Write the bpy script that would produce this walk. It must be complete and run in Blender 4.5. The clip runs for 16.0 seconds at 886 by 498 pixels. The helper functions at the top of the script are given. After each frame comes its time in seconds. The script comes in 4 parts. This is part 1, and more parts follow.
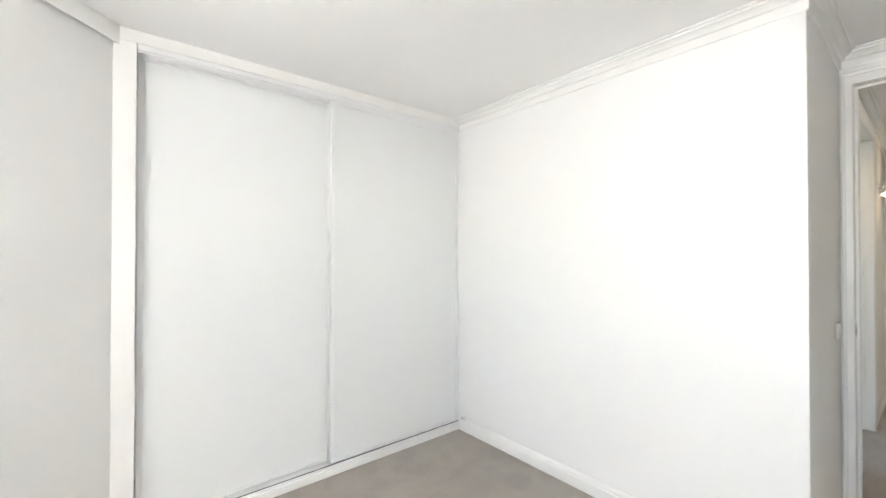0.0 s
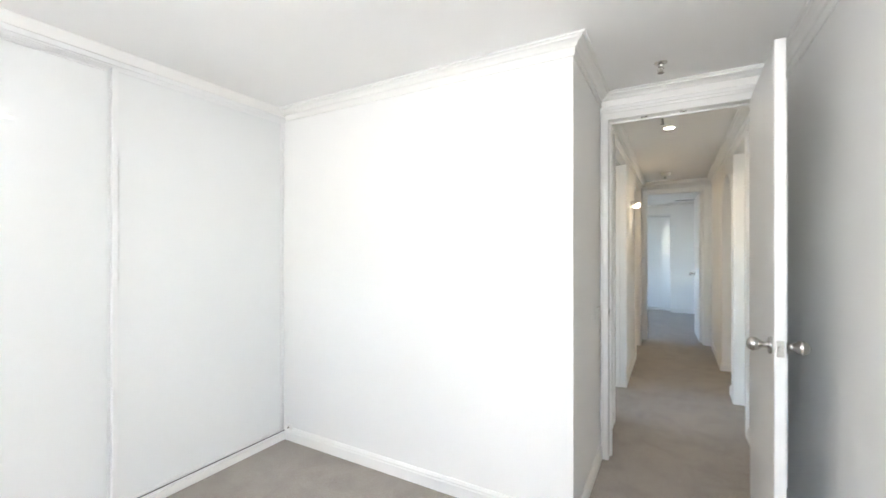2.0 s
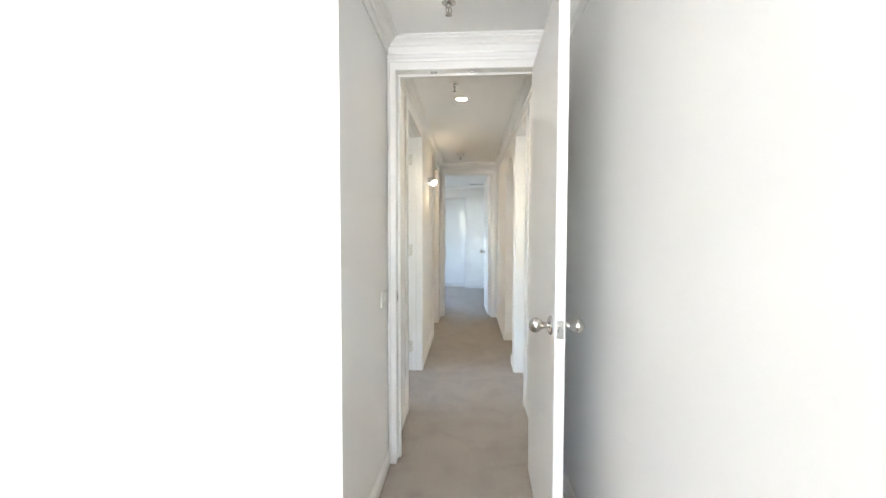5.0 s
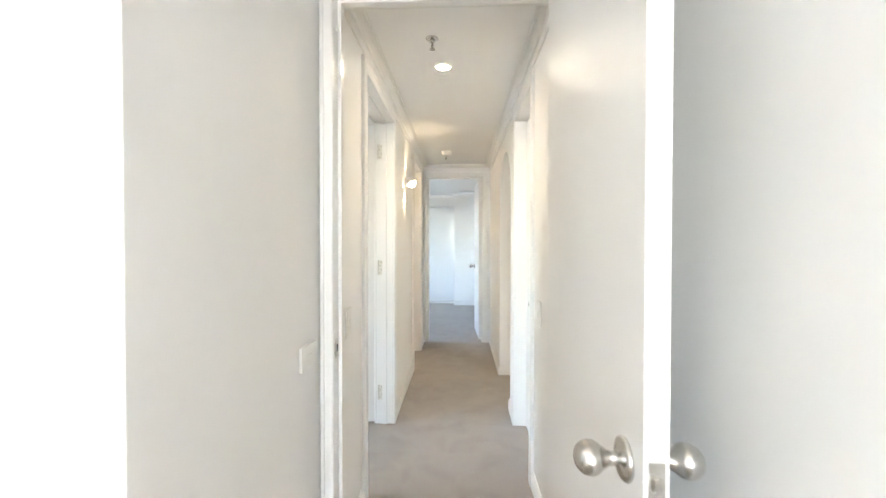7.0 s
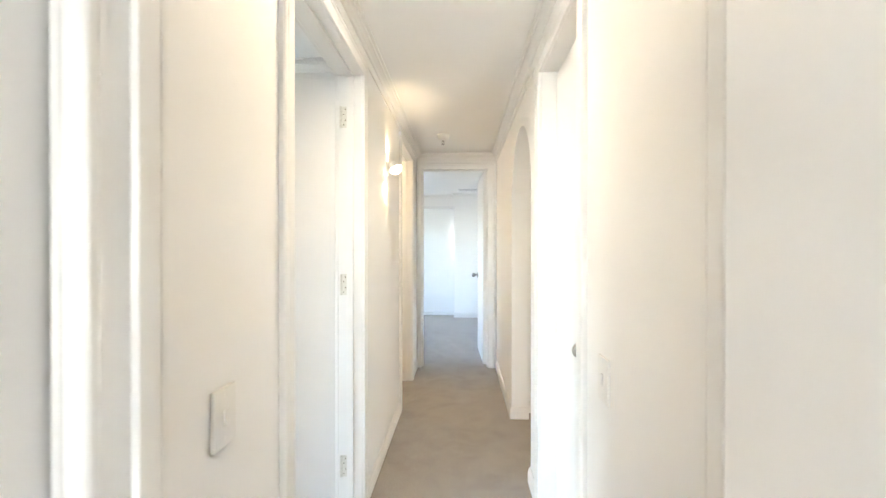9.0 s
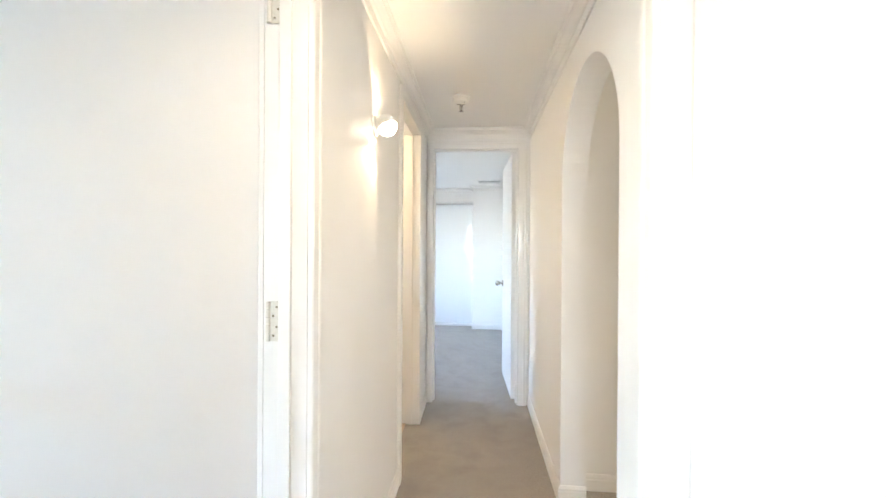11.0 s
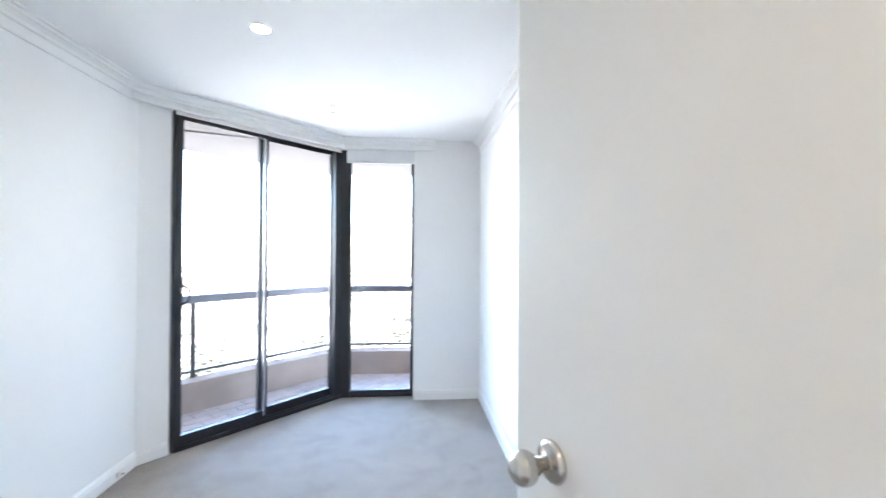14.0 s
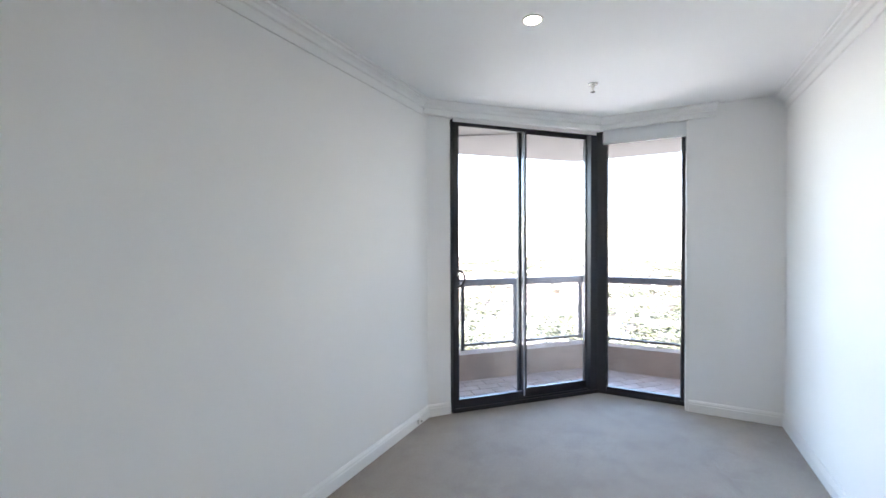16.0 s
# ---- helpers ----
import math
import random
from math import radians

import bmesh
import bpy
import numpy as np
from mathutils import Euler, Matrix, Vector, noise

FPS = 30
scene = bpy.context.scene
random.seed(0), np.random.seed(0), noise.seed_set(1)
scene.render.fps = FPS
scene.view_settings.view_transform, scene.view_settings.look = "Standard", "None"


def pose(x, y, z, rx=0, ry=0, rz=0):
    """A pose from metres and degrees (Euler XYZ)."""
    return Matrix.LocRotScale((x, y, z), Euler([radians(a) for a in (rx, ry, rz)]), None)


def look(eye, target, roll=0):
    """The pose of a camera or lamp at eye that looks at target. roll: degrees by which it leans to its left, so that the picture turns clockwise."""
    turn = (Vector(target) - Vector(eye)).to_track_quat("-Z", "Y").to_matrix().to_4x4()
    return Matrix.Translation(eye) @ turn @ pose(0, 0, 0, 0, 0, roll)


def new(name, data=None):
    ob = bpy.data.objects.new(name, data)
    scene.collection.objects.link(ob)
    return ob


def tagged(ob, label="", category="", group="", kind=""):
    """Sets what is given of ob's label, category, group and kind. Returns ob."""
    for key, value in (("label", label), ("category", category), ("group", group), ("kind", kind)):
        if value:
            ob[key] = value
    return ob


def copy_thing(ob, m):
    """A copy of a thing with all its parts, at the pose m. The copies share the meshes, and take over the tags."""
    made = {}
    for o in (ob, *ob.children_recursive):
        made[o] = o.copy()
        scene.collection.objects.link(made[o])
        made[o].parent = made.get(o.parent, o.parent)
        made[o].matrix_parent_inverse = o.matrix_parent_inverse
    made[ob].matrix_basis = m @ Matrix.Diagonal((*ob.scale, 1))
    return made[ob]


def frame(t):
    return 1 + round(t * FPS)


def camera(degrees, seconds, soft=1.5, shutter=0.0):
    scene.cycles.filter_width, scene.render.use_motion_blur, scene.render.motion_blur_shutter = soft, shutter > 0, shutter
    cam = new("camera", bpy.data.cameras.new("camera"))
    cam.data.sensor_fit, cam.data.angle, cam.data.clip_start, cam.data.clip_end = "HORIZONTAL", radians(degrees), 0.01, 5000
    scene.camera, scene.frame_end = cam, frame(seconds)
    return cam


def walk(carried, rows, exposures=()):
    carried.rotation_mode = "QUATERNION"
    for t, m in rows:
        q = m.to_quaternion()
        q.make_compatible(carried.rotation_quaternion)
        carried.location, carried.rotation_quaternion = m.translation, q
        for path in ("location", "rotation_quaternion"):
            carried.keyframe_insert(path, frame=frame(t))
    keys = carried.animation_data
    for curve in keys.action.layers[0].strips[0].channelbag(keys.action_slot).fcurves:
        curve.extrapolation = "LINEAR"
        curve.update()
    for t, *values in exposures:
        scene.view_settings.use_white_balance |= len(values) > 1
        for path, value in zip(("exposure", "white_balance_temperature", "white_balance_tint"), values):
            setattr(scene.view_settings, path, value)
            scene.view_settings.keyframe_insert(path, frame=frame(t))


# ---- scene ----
cam = camera(95.0, 16.0, soft=1.4, shutter=0.4)

# seconds, eye and target in metres, lean in degrees
PATH = [
    (0.0, (0.012, 0.545, 1.272), (-1.533, 1.815, 1.291), 0.0),
    (0.5, (0.027, 0.553, 1.277), (-1.402, 1.952, 1.293), -0.1),
    (1.0, (0.057, 0.578, 1.285), (-1.246, 2.095, 1.295), -0.1),
    (1.5, (0.085, 0.607, 1.288), (-1.068, 2.241, 1.295), -0.1),
    (2.0, (0.106, 0.632, 1.289), (-0.880, 2.372, 1.291), 0.0),
    (2.5, (0.122, 0.656, 1.288), (-0.702, 2.478, 1.283), 0.1),
    (3.0, (0.152, 0.696, 1.274), (-0.504, 2.585, 1.246), 0.15),
    (3.5, (0.170, 0.754, 1.259), (-0.293, 2.699, 1.203), 0.15),
    (4.0, (0.153, 0.861, 1.253), (-0.152, 2.836, 1.172), 0.15),
    (4.2, (0.147, 0.914, 1.252), (-0.107, 2.896, 1.164), 0.15),
    (6.5, (0.148, 1.774, 1.247), (0.065, 3.772, 1.194), 0.1),
    (7.0, (0.178, 1.974, 1.254), (0.094, 3.972, 1.225), 0.05),
    (7.5, (0.181, 2.187, 1.253), (0.083, 4.184, 1.231), 0.05),
    (8.0, (0.179, 2.393, 1.252), (0.086, 4.391, 1.239), 0.0),
    (8.5, (0.185, 2.617, 1.256), (0.096, 4.615, 1.248), 0.0),
    (10.8, (0.148, 3.680, 1.272), (0.001, 5.674, 1.265), 0.25),
    (11.0, (0.135, 3.775, 1.272), (-0.034, 5.768, 1.266), 0.35),
    (11.5, (0.095, 3.975, 1.268), (-0.252, 5.943, 1.259), 0.3),
    (12.0, (0.036, 4.158, 1.276), (-0.725, 6.008, 1.293), -0.4),
    (12.5, (-0.094, 4.264, 1.270), (-1.275, 5.876, 1.306), -0.7),
    (13.0, (-0.226, 4.332, 1.268), (-1.817, 5.566, 1.320), -0.2),
    (13.5, (-0.325, 4.355, 1.262), (-2.212, 5.029, 1.314), 0.3),
    (14.0, (-0.354, 4.358, 1.266), (-2.347, 4.526, 1.284), 0.3),
    (14.5, (-0.350, 4.324, 1.262), (-2.342, 4.146, 1.257), 0.1),
    (15.0, (-0.337, 4.292, 1.260), (-2.284, 3.838, 1.239), 0.0),
    (15.5, (-0.340, 4.254, 1.259), (-2.200, 3.521, 1.221), -0.2),
    (16.0, (-0.379, 4.193, 1.249), (-2.153, 3.270, 1.220), -0.2),
]
EXPOSURES = [(0, 4.42, 6550, 10), (1.5, 4.5, 6450, 10), (3.5, 4.76, 6360, 10), (4, 4.8, 6380, 10), (6.5, 5.2, 6500, 10), (8.5, 5.5, 6580, 10), (11, 5.54, 6380, 12),
             (12, 5.54, 6430, 13), (12.5, 5.54, 6380, 13), (13, 5.5, 6330, 13), (13.5, 5.27, 6250, 13), (14, 5.04, 6320, 14), (14.5, 4.85, 6400, 14), (15, 4.62, 6500, 14), (15.5, 4.38, 6600, 14), (16, 4.33, 6700, 15)]
walk(cam, [(t, look(eye, target, lean)) for t, eye, target, lean in PATH], EXPOSURES)

# ---- light ----
world = bpy.data.worlds.new("world")
scene.world = world
world.use_nodes = True
wn = world.node_tree
sky = wn.nodes.new("ShaderNodeTexSky")
sky.sky_type = "NISHITA"
sky.sun_disc = False
sky.sun_elevation = radians(52)
sky.sun_rotation = radians(60)
wn.links.new(sky.outputs[0], wn.nodes["Background"].inputs[0])
wn.nodes["Background"].inputs[1].default_value = 0.135

CEIL = 2.24


def lamp(name, kind, m, watts, colour=(1, 1, 1), **more):
    data = bpy.data.lights.new(name, kind)
    data.energy, data.color = watts, colour
    for key, value in more.items():
        setattr(data, key, value)
    ob = new(name, data)
    ob.matrix_world = m
    return ob


lamp("sun", "SUN", look((4, 3, 8), (0, 0, 0)), 4.0, (1, 0.97, 0.93), angle=radians(0.5))
WARM = (1.0, 0.78, 0.48)
SOFT_WARM = (1.0, 0.75, 0.42)
# unseen fills for daylight from windows out of view; the first washes the ceiling
lamp("window_daylight", "AREA", look((-0.18, -1.60, 1.20), (-0.18, -1.48, 2.20)), 6.0, (1.0, 0.98, 0.955), shape="RECTANGLE", size=1.0, size_y=0.75)
# fill at the added side window, to brighten the bedroom's right wall
lamp("window_daylight", "AREA", look((-0.98, -1.35, 1.50), (0.0, -0.55, 2.60)), 1.4, (0.88, 0.94, 1.0), shape="RECTANGLE", size=0.95, size_y=1.1)
lamp("window_daylight", "AREA", look((-3.08, 8.7, 1.35), (0, 8.7, 1.1)), 0.3, (1.0, 0.93, 0.84), shape="RECTANGLE", size=1.5, size_y=1.4)
lamp("downlight_bulb", "SPOT", look((0.082, 4.257, CEIL - 0.008), (0.082, 4.257, 0)), 0.72, SOFT_WARM, spot_size=radians(150), spot_blend=1.0, shadow_soft_size=0.008)
lamp("downlight_bulb", "SPOT", look((-2.175, 3.71, CEIL - 0.008), (-2.175, 3.71, 0)), 0.5, (1, 0.9, 0.75), spot_size=radians(125), spot_blend=0.9, shadow_soft_size=0.008)
lamp("downlight_bulb", "SPOT", look((-0.50, 1.6, CEIL - 0.008), (-0.50, 1.6, 0)), 0.3, SOFT_WARM, spot_size=radians(125), spot_blend=0.9, shadow_soft_size=0.008)
# unseen warm fill, added to brighten the arch and the hall's end
lamp("passage_daylight", "AREA", look((2.58, 5.45, 1.15), (0.5, 5.5, 1.1)), 0.22, (1, 0.83, 0.56), shape="RECTANGLE", size=0.75, size_y=1.9)
# unseen point light, added to warm the hall through the bathroom doorway
lamp("bathroom_bulb", "POINT", pose(-1.0, 6.3, 2.0), 0.5, (1.0, 0.76, 0.46), shadow_soft_size=0.06)


# ---- materials ----
def material(name, base, rough=0.5, metal=0.0, grain=0.0, grain_scale=200.0, patch=0.0, patch_scale=1.5, bump=0.0, bump_scale=250.0, coat=0.0, spec=0.5, vary=0.0):
    """A painted, woven or metal surface: base colour with fine grain, broad patches and relief."""
    mat = bpy.data.materials.new(name)
    mat.use_nodes = True
    nodes, links = mat.node_tree.nodes, mat.node_tree.links
    bsdf = nodes["Principled BSDF"]
    bsdf.inputs["Base Color"].default_value = (*base, 1)
    bsdf.inputs["Roughness"].default_value = rough
    bsdf.inputs["Metallic"].default_value = metal
    bsdf.inputs["Coat Weight"].default_value = coat
    bsdf.inputs["Specular IOR Level"].default_value = spec
    where = nodes.new("ShaderNodeNewGeometry")
    colour = None

    def times(socket, source, low, high):
        ramp = nodes.new("ShaderNodeMapRange")
        ramp.inputs["From Min"].default_value, ramp.inputs["From Max"].default_value = 0.25, 0.75
        ramp.inputs["To Min"].default_value, ramp.inputs["To Max"].default_value = low, high
        links.new(source, ramp.inputs["Value"])
        mix = nodes.new("ShaderNodeMix")
        mix.data_type, mix.blend_type = "RGBA", "MULTIPLY"
        mix.inputs["Factor"].default_value = 1
        if socket is None:
            mix.inputs["A"].default_value = (*base, 1)
        else:
            links.new(socket, mix.inputs["A"])
        links.new(ramp.outputs[0], mix.inputs["B"])
        return mix.outputs["Result"]

    def cloud(scale, detail=3.0):
        tex = nodes.new("ShaderNodeTexNoise")
        tex.inputs["Scale"].default_value, tex.inputs["Detail"].default_value = scale, detail
        links.new(where.outputs["Position"], tex.inputs["Vector"])
        return tex.outputs["Fac"]

    if patch:
        colour = times(colour, cloud(patch_scale, 4), 1 - patch, 1 + patch * 0.4)
    if grain:
        colour = times(colour, cloud(grain_scale, 2), 1 - grain, 1 + grain * 0.4)
    if vary:
        info = nodes.new("ShaderNodeObjectInfo")
        colour = times(colour, info.outputs["Random"], 1 - vary, 1 + vary * 0.5)
    if colour is not None:
        links.new(colour, bsdf.inputs["Base Color"])
    if bump:
        relief = nodes.new("ShaderNodeBump")
        relief.inputs["Strength"].default_value, relief.inputs["Distance"].default_value = bump, 0.004
        links.new(cloud(bump_scale, 3), relief.inputs["Height"])
        links.new(relief.outputs[0], bsdf.inputs["Normal"])
    return mat


PAINT = material("wall_paint", (0.85, 0.842, 0.828), 0.55, patch=0.03, patch_scale=1.2, bump=0.06, bump_scale=160)
CEILING = material("ceiling_paint", (0.90, 0.895, 0.885), 0.8, patch=0.02, patch_scale=0.9, bump=0.05, bump_scale=120)
TRIM = material("trim_enamel", (0.83, 0.82, 0.80), 0.28, patch=0.02, patch_scale=3, bump=0.03, bump_scale=60)
DOOR = material("door_enamel", (0.83, 0.822, 0.81), 0.45, patch=0.03, patch_scale=2.2, bump=0.05, bump_scale=90)
PANEL = material("wardrobe_panel", (0.79, 0.80, 0.80), 0.045, patch=0.02, patch_scale=1.0)
WHITE_METAL = material("white_aluminium", (0.78, 0.78, 0.78), 0.3, patch=0.02)
PLASTIC = material("white_plastic", (0.80, 0.79, 0.76), 0.35, patch=0.02, patch_scale=8)
STEEL = material("satin_steel", (0.60, 0.58, 0.55), 0.26, metal=1.0, grain=0.1, grain_scale=300, bump=0.03, bump_scale=400)
BRASS = material("painted_brass", (0.74, 0.72, 0.66), 0.35, metal=0.2, grain=0.1, grain_scale=120, bump=0.1, bump_scale=200)
SCREW = material("worn_screw", (0.32, 0.29, 0.22), 0.5, metal=0.7, grain=0.2)
# shade of holes and grooves as colour; also the smoke detector's dark indicator
DARK = material("gap_shade_and_indicator", (0.10, 0.10, 0.10), 0.6)
BLACK = material("black_aluminium", (0.026, 0.028, 0.035), 0.32, metal=0.25, grain=0.15, grain_scale=90, patch=0.15, patch_scale=5, bump=0.04, bump_scale=300)
RAIL = material("grey_rail_paint", (0.13, 0.135, 0.155), 0.4, metal=0.3, patch=0.15, patch_scale=4)
RENDER = material("pink_render", (0.35, 0.27, 0.225), 0.85, patch=0.3, patch_scale=3.5, grain=0.12, grain_scale=60, bump=0.3, bump_scale=80)
PAVER = material("balcony_paver", (0.40, 0.33, 0.30), 0.8, patch=0.2, patch_scale=9, grain=0.15, grain_scale=90, bump=0.2, bump_scale=120, vary=0.08)
GROUT = material("paver_joint", (0.33, 0.28, 0.25), 0.9, grain=0.2)
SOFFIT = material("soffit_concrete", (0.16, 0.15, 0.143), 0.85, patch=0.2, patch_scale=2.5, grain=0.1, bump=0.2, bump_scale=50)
TILE = material("bathroom_tile", (0.60, 0.46, 0.34), 0.35, patch=0.12, patch_scale=4)
# pale tone paints the light caught on the glass door's meeting stile
LIT_EDGE = material("lit_edge_aluminium", (0.50, 0.52, 0.56), 0.3, metal=0.8, patch=0.3, patch_scale=9, grain=0.1, grain_scale=90)
DARK_RAIL = material("dark_rail_paint", (0.045, 0.045, 0.05), 0.45, metal=0.2, patch=0.2, patch_scale=6)
BLIND = material("blind_fabric", (0.74, 0.75, 0.76), 0.8, grain=0.06, grain_scale=500, bump=0.1, bump_scale=600)


def carpet():
    """Cut pile with tufts, foot tracks and brushed streaks."""
    mat = material("grey_carpet", (0.425, 0.380, 0.335), 0.95, grain=0.45, grain_scale=170, patch=0.09, patch_scale=2.2, bump=0.9, bump_scale=330, spec=0.1)
    nodes, links = mat.node_tree.nodes, mat.node_tree.links
    bsdf = nodes["Principled BSDF"]
    bsdf.inputs["Sheen Weight"].default_value = 0.25
    before = bsdf.inputs["Base Color"].links[0].from_socket
    where = nodes.new("ShaderNodeNewGeometry")
    warp = nodes.new("ShaderNodeTexNoise")
    warp.inputs["Scale"].default_value, warp.inputs["Detail"].default_value, warp.inputs["Distortion"].default_value = 6.5, 10, 0.6
    links.new(where.outputs["Position"], warp.inputs["Vector"])
    ramp = nodes.new("ShaderNodeValToRGB")
    ramp.color_ramp.elements[0].position, ramp.color_ramp.elements[0].color = 0.34, (0.80, 0.80, 0.80, 1)
    ramp.color_ramp.elements[1].position, ramp.color_ramp.elements[1].color = 0.55, (1, 1, 1, 1)
    links.new(warp.outputs["Fac"], ramp.inputs[0])
    mix = nodes.new("ShaderNodeMix")
    mix.data_type, mix.blend_type = "RGBA", "MULTIPLY"
    mix.inputs["Factor"].default_value = 0.6
    links.new(before, mix.inputs["A"])
    links.new(ramp.outputs[0], mix.inputs["B"])
    links.new(mix.outputs["Result"], bsdf.inputs["Base Color"])
    return mat


CARPET = carpet()


def glowing(name, colour, strength):
    mat = bpy.data.materials.new(name)
    mat.use_nodes = True
    bsdf = mat.node_tree.nodes["Principled BSDF"]
    bsdf.inputs["Base Color"].default_value = (0.8, 0.8, 0.8, 1)
    bsdf.inputs["Emission Color"].default_value = (*colour, 1)
    bsdf.inputs["Emission Strength"].default_value = strength
    return mat


LAMP_GLASS = glowing("lit_diffuser", (1, 0.9, 0.75), 8)
BULB_GLASS = glowing("lit_wall_lamp_glass", (1, 0.80, 0.58), 0.45)


def glass():
    mat = bpy.data.materials.new("window_glass")
    mat.use_nodes = True
    nodes, links = mat.node_tree.nodes, mat.node_tree.links
    clear = nodes.new("ShaderNodeBsdfTransparent")
    clear.inputs[0].default_value = (0.96, 0.97, 0.97, 1)
    gloss = nodes.new("ShaderNodeBsdfGlossy")
    gloss.inputs["Roughness"].default_value = 0.02
    fresnel = nodes.new("ShaderNodeFresnel")
    fresnel.inputs[0].default_value = 1.3
    mix = nodes.new("ShaderNodeMixShader")
    links.new(fresnel.outputs[0], mix.inputs[0])
    links.new(clear.outputs[0], mix.inputs[1])
    links.new(gloss.outputs[0], mix.inputs[2])
    links.new(mix.outputs[0], nodes["Material Output"].inputs[0])
    return mat


GLASS = glass()


# ---- mesh helpers ----
def finish(name, bm, mat, smooth=False):
    mesh = bpy.data.meshes.new(name)
    bmesh.ops.recalc_face_normals(bm, faces=bm.faces)
    bm.to_mesh(mesh)
    bm.free()
    mesh.materials.append(mat)
    if smooth:
        mesh.polygons.foreach_set("use_smooth", [True] * len(mesh.polygons))
    return new(name, mesh)


def part(name, bm, mat, parent, label="", smooth=False):
    ob = finish(name, bm, mat, smooth)
    ob.parent = parent
    if label:
        tagged(ob, label)
    return ob


def thing(name, m, label, category, group="", kind=""):
    ob = new(name)
    ob.empty_display_size = 0.1
    ob.matrix_world = m
    return tagged(ob, label, category, group, kind)


def structure(name, bm, mat, label, category="wall"):
    return tagged(finish(name, bm, mat), label, category, kind="structure")


def box(lo, hi, bevel=0.0, bm=None):
    bm = bm or bmesh.new()
    made = bmesh.ops.create_cube(bm, size=1, matrix=Matrix.Translation([(a + b) / 2 for a, b in zip(lo, hi)]) @ Matrix.Diagonal([b - a for a, b in zip(lo, hi)] + [1]))
    if bevel:
        edges = {e for v in made["verts"] for e in v.link_edges}
        bmesh.ops.bevel(bm, geom=list(edges), offset=bevel, segments=2, profile=0.7, affect="EDGES")
    return bm


def prism(points, push, bm=None):
    """The flat outline points, pushed along the vector push."""
    bm = bm or bmesh.new()
    push = Vector(push)
    low = [bm.verts.new(p) for p in points]
    high = [bm.verts.new(Vector(p) + push) for p in points]
    bm.faces.new(low)
    bm.faces.new(high[::-1])
    for i in range(len(points)):
        j = (i + 1) % len(points)
        bm.faces.new((low[i], low[j], high[j], high[i]))
    return bm


def lathe(profile, steps=32, m=None, bm=None):
    """Turns rows of (radius, height) round z."""
    bm = bm or bmesh.new()
    m = m or Matrix()
    rings = []
    for r, z in profile:
        if r < 1e-5:
            rings.append([bm.verts.new(m @ Vector((0, 0, z)))] * steps)
        else:
            rings.append([bm.verts.new(m @ Vector((r * math.cos(2 * math.pi * i / steps), r * math.sin(2 * math.pi * i / steps), z))) for i in range(steps)])
    for a, b in zip(rings, rings[1:]):
        for i in range(steps):
            j = (i + 1) % steps
            corners = []
            for v in (a[i], a[j], b[j], b[i]):
                if v not in corners:
                    corners.append(v)
            if len(corners) > 2:
                bm.faces.new(corners)
    return bm


def tube(points, radius, steps=10, bm=None):
    """A round bar along points."""
    bm = bm or bmesh.new()
    points = [Vector(p) for p in points]
    rings = []
    for i, p in enumerate(points):
        way = (points[min(i + 1, len(points) - 1)] - points[max(i - 1, 0)]).normalized()
        turn = way.to_track_quat("Z", "Y").to_matrix()
        rings.append([bm.verts.new(p + turn @ Vector((radius * math.cos(2 * math.pi * k / steps), radius * math.sin(2 * math.pi * k / steps), 0))) for k in range(steps)])
    for a, b in zip(rings, rings[1:]):
        for k in range(steps):
            bm.faces.new((a[k], a[(k + 1) % steps], b[(k + 1) % steps], b[k]))
    bm.faces.new(rings[0][::-1])
    bm.faces.new(rings[-1])
    return bm


def run(points, profile, bm=None):
    """Sweeps a profile of (out, z) along a line on the plan, out to the left of the line's way, with mitred corners."""
    bm = bm or bmesh.new()
    pts = [Vector((p[0], p[1])) for p in points]
    ways = [(b - a).normalized() for a, b in zip(pts, pts[1:])]
    rows = []
    for i, p in enumerate(pts):
        a, b = ways[max(i - 1, 0)], ways[min(i, len(ways) - 1)]
        na, nb = Vector((-a.y, a.x)), Vector((-b.y, b.x))
        out = (na + nb) / (1 + na.dot(nb))
        rows.append([bm.verts.new((p.x + out.x * d, p.y + out.y * d, z)) for d, z in profile])
    n = len(profile)
    for a, b in zip(rows, rows[1:]):
        for k in range(n):
            bm.faces.new((a[k], a[(k + 1) % n], b[(k + 1) % n], b[k]))
    bm.faces.new(rows[0])
    bm.faces.new(rows[-1][::-1])
    return bm


CORNICE = [(0, 2.142), (0.008, 2.142), (0.010, 2.150), (0.012, 2.188), (0.022, 2.192), (0.030, 2.204), (0.046, 2.214), (0.056, 2.217), (0.058, 2.228), (0.072, 2.230), (0.072, 2.2395), (0, 2.2395)]
SKIRTING = [(0, 0.001), (0.014, 0.001), (0.014, 0.058), (0.011, 0.064), (0.011, 0.072), (0.007, 0.080), (0.004, 0.086), (0, 0.086)]


SLIM_CORNICE = [(0.88 * d, 2.2395 - (2.2395 - z) * 0.79) for d, z in CORNICE]


def cornice(name, points, profile=SLIM_CORNICE):
    return structure(name, run(points, profile), TRIM, "stepped white plaster cornice under the ceiling", "cornice")


def skirting(name, points):
    return structure(name, run(points, SKIRTING), TRIM, "moulded white painted skirting board along the carpet", "baseboard")


# ---- doors ----
def across(axis, u, d, z):
    """A place on a wall: u along it, d across it."""
    return (u, d, z) if axis == "x" else (d, u, z)


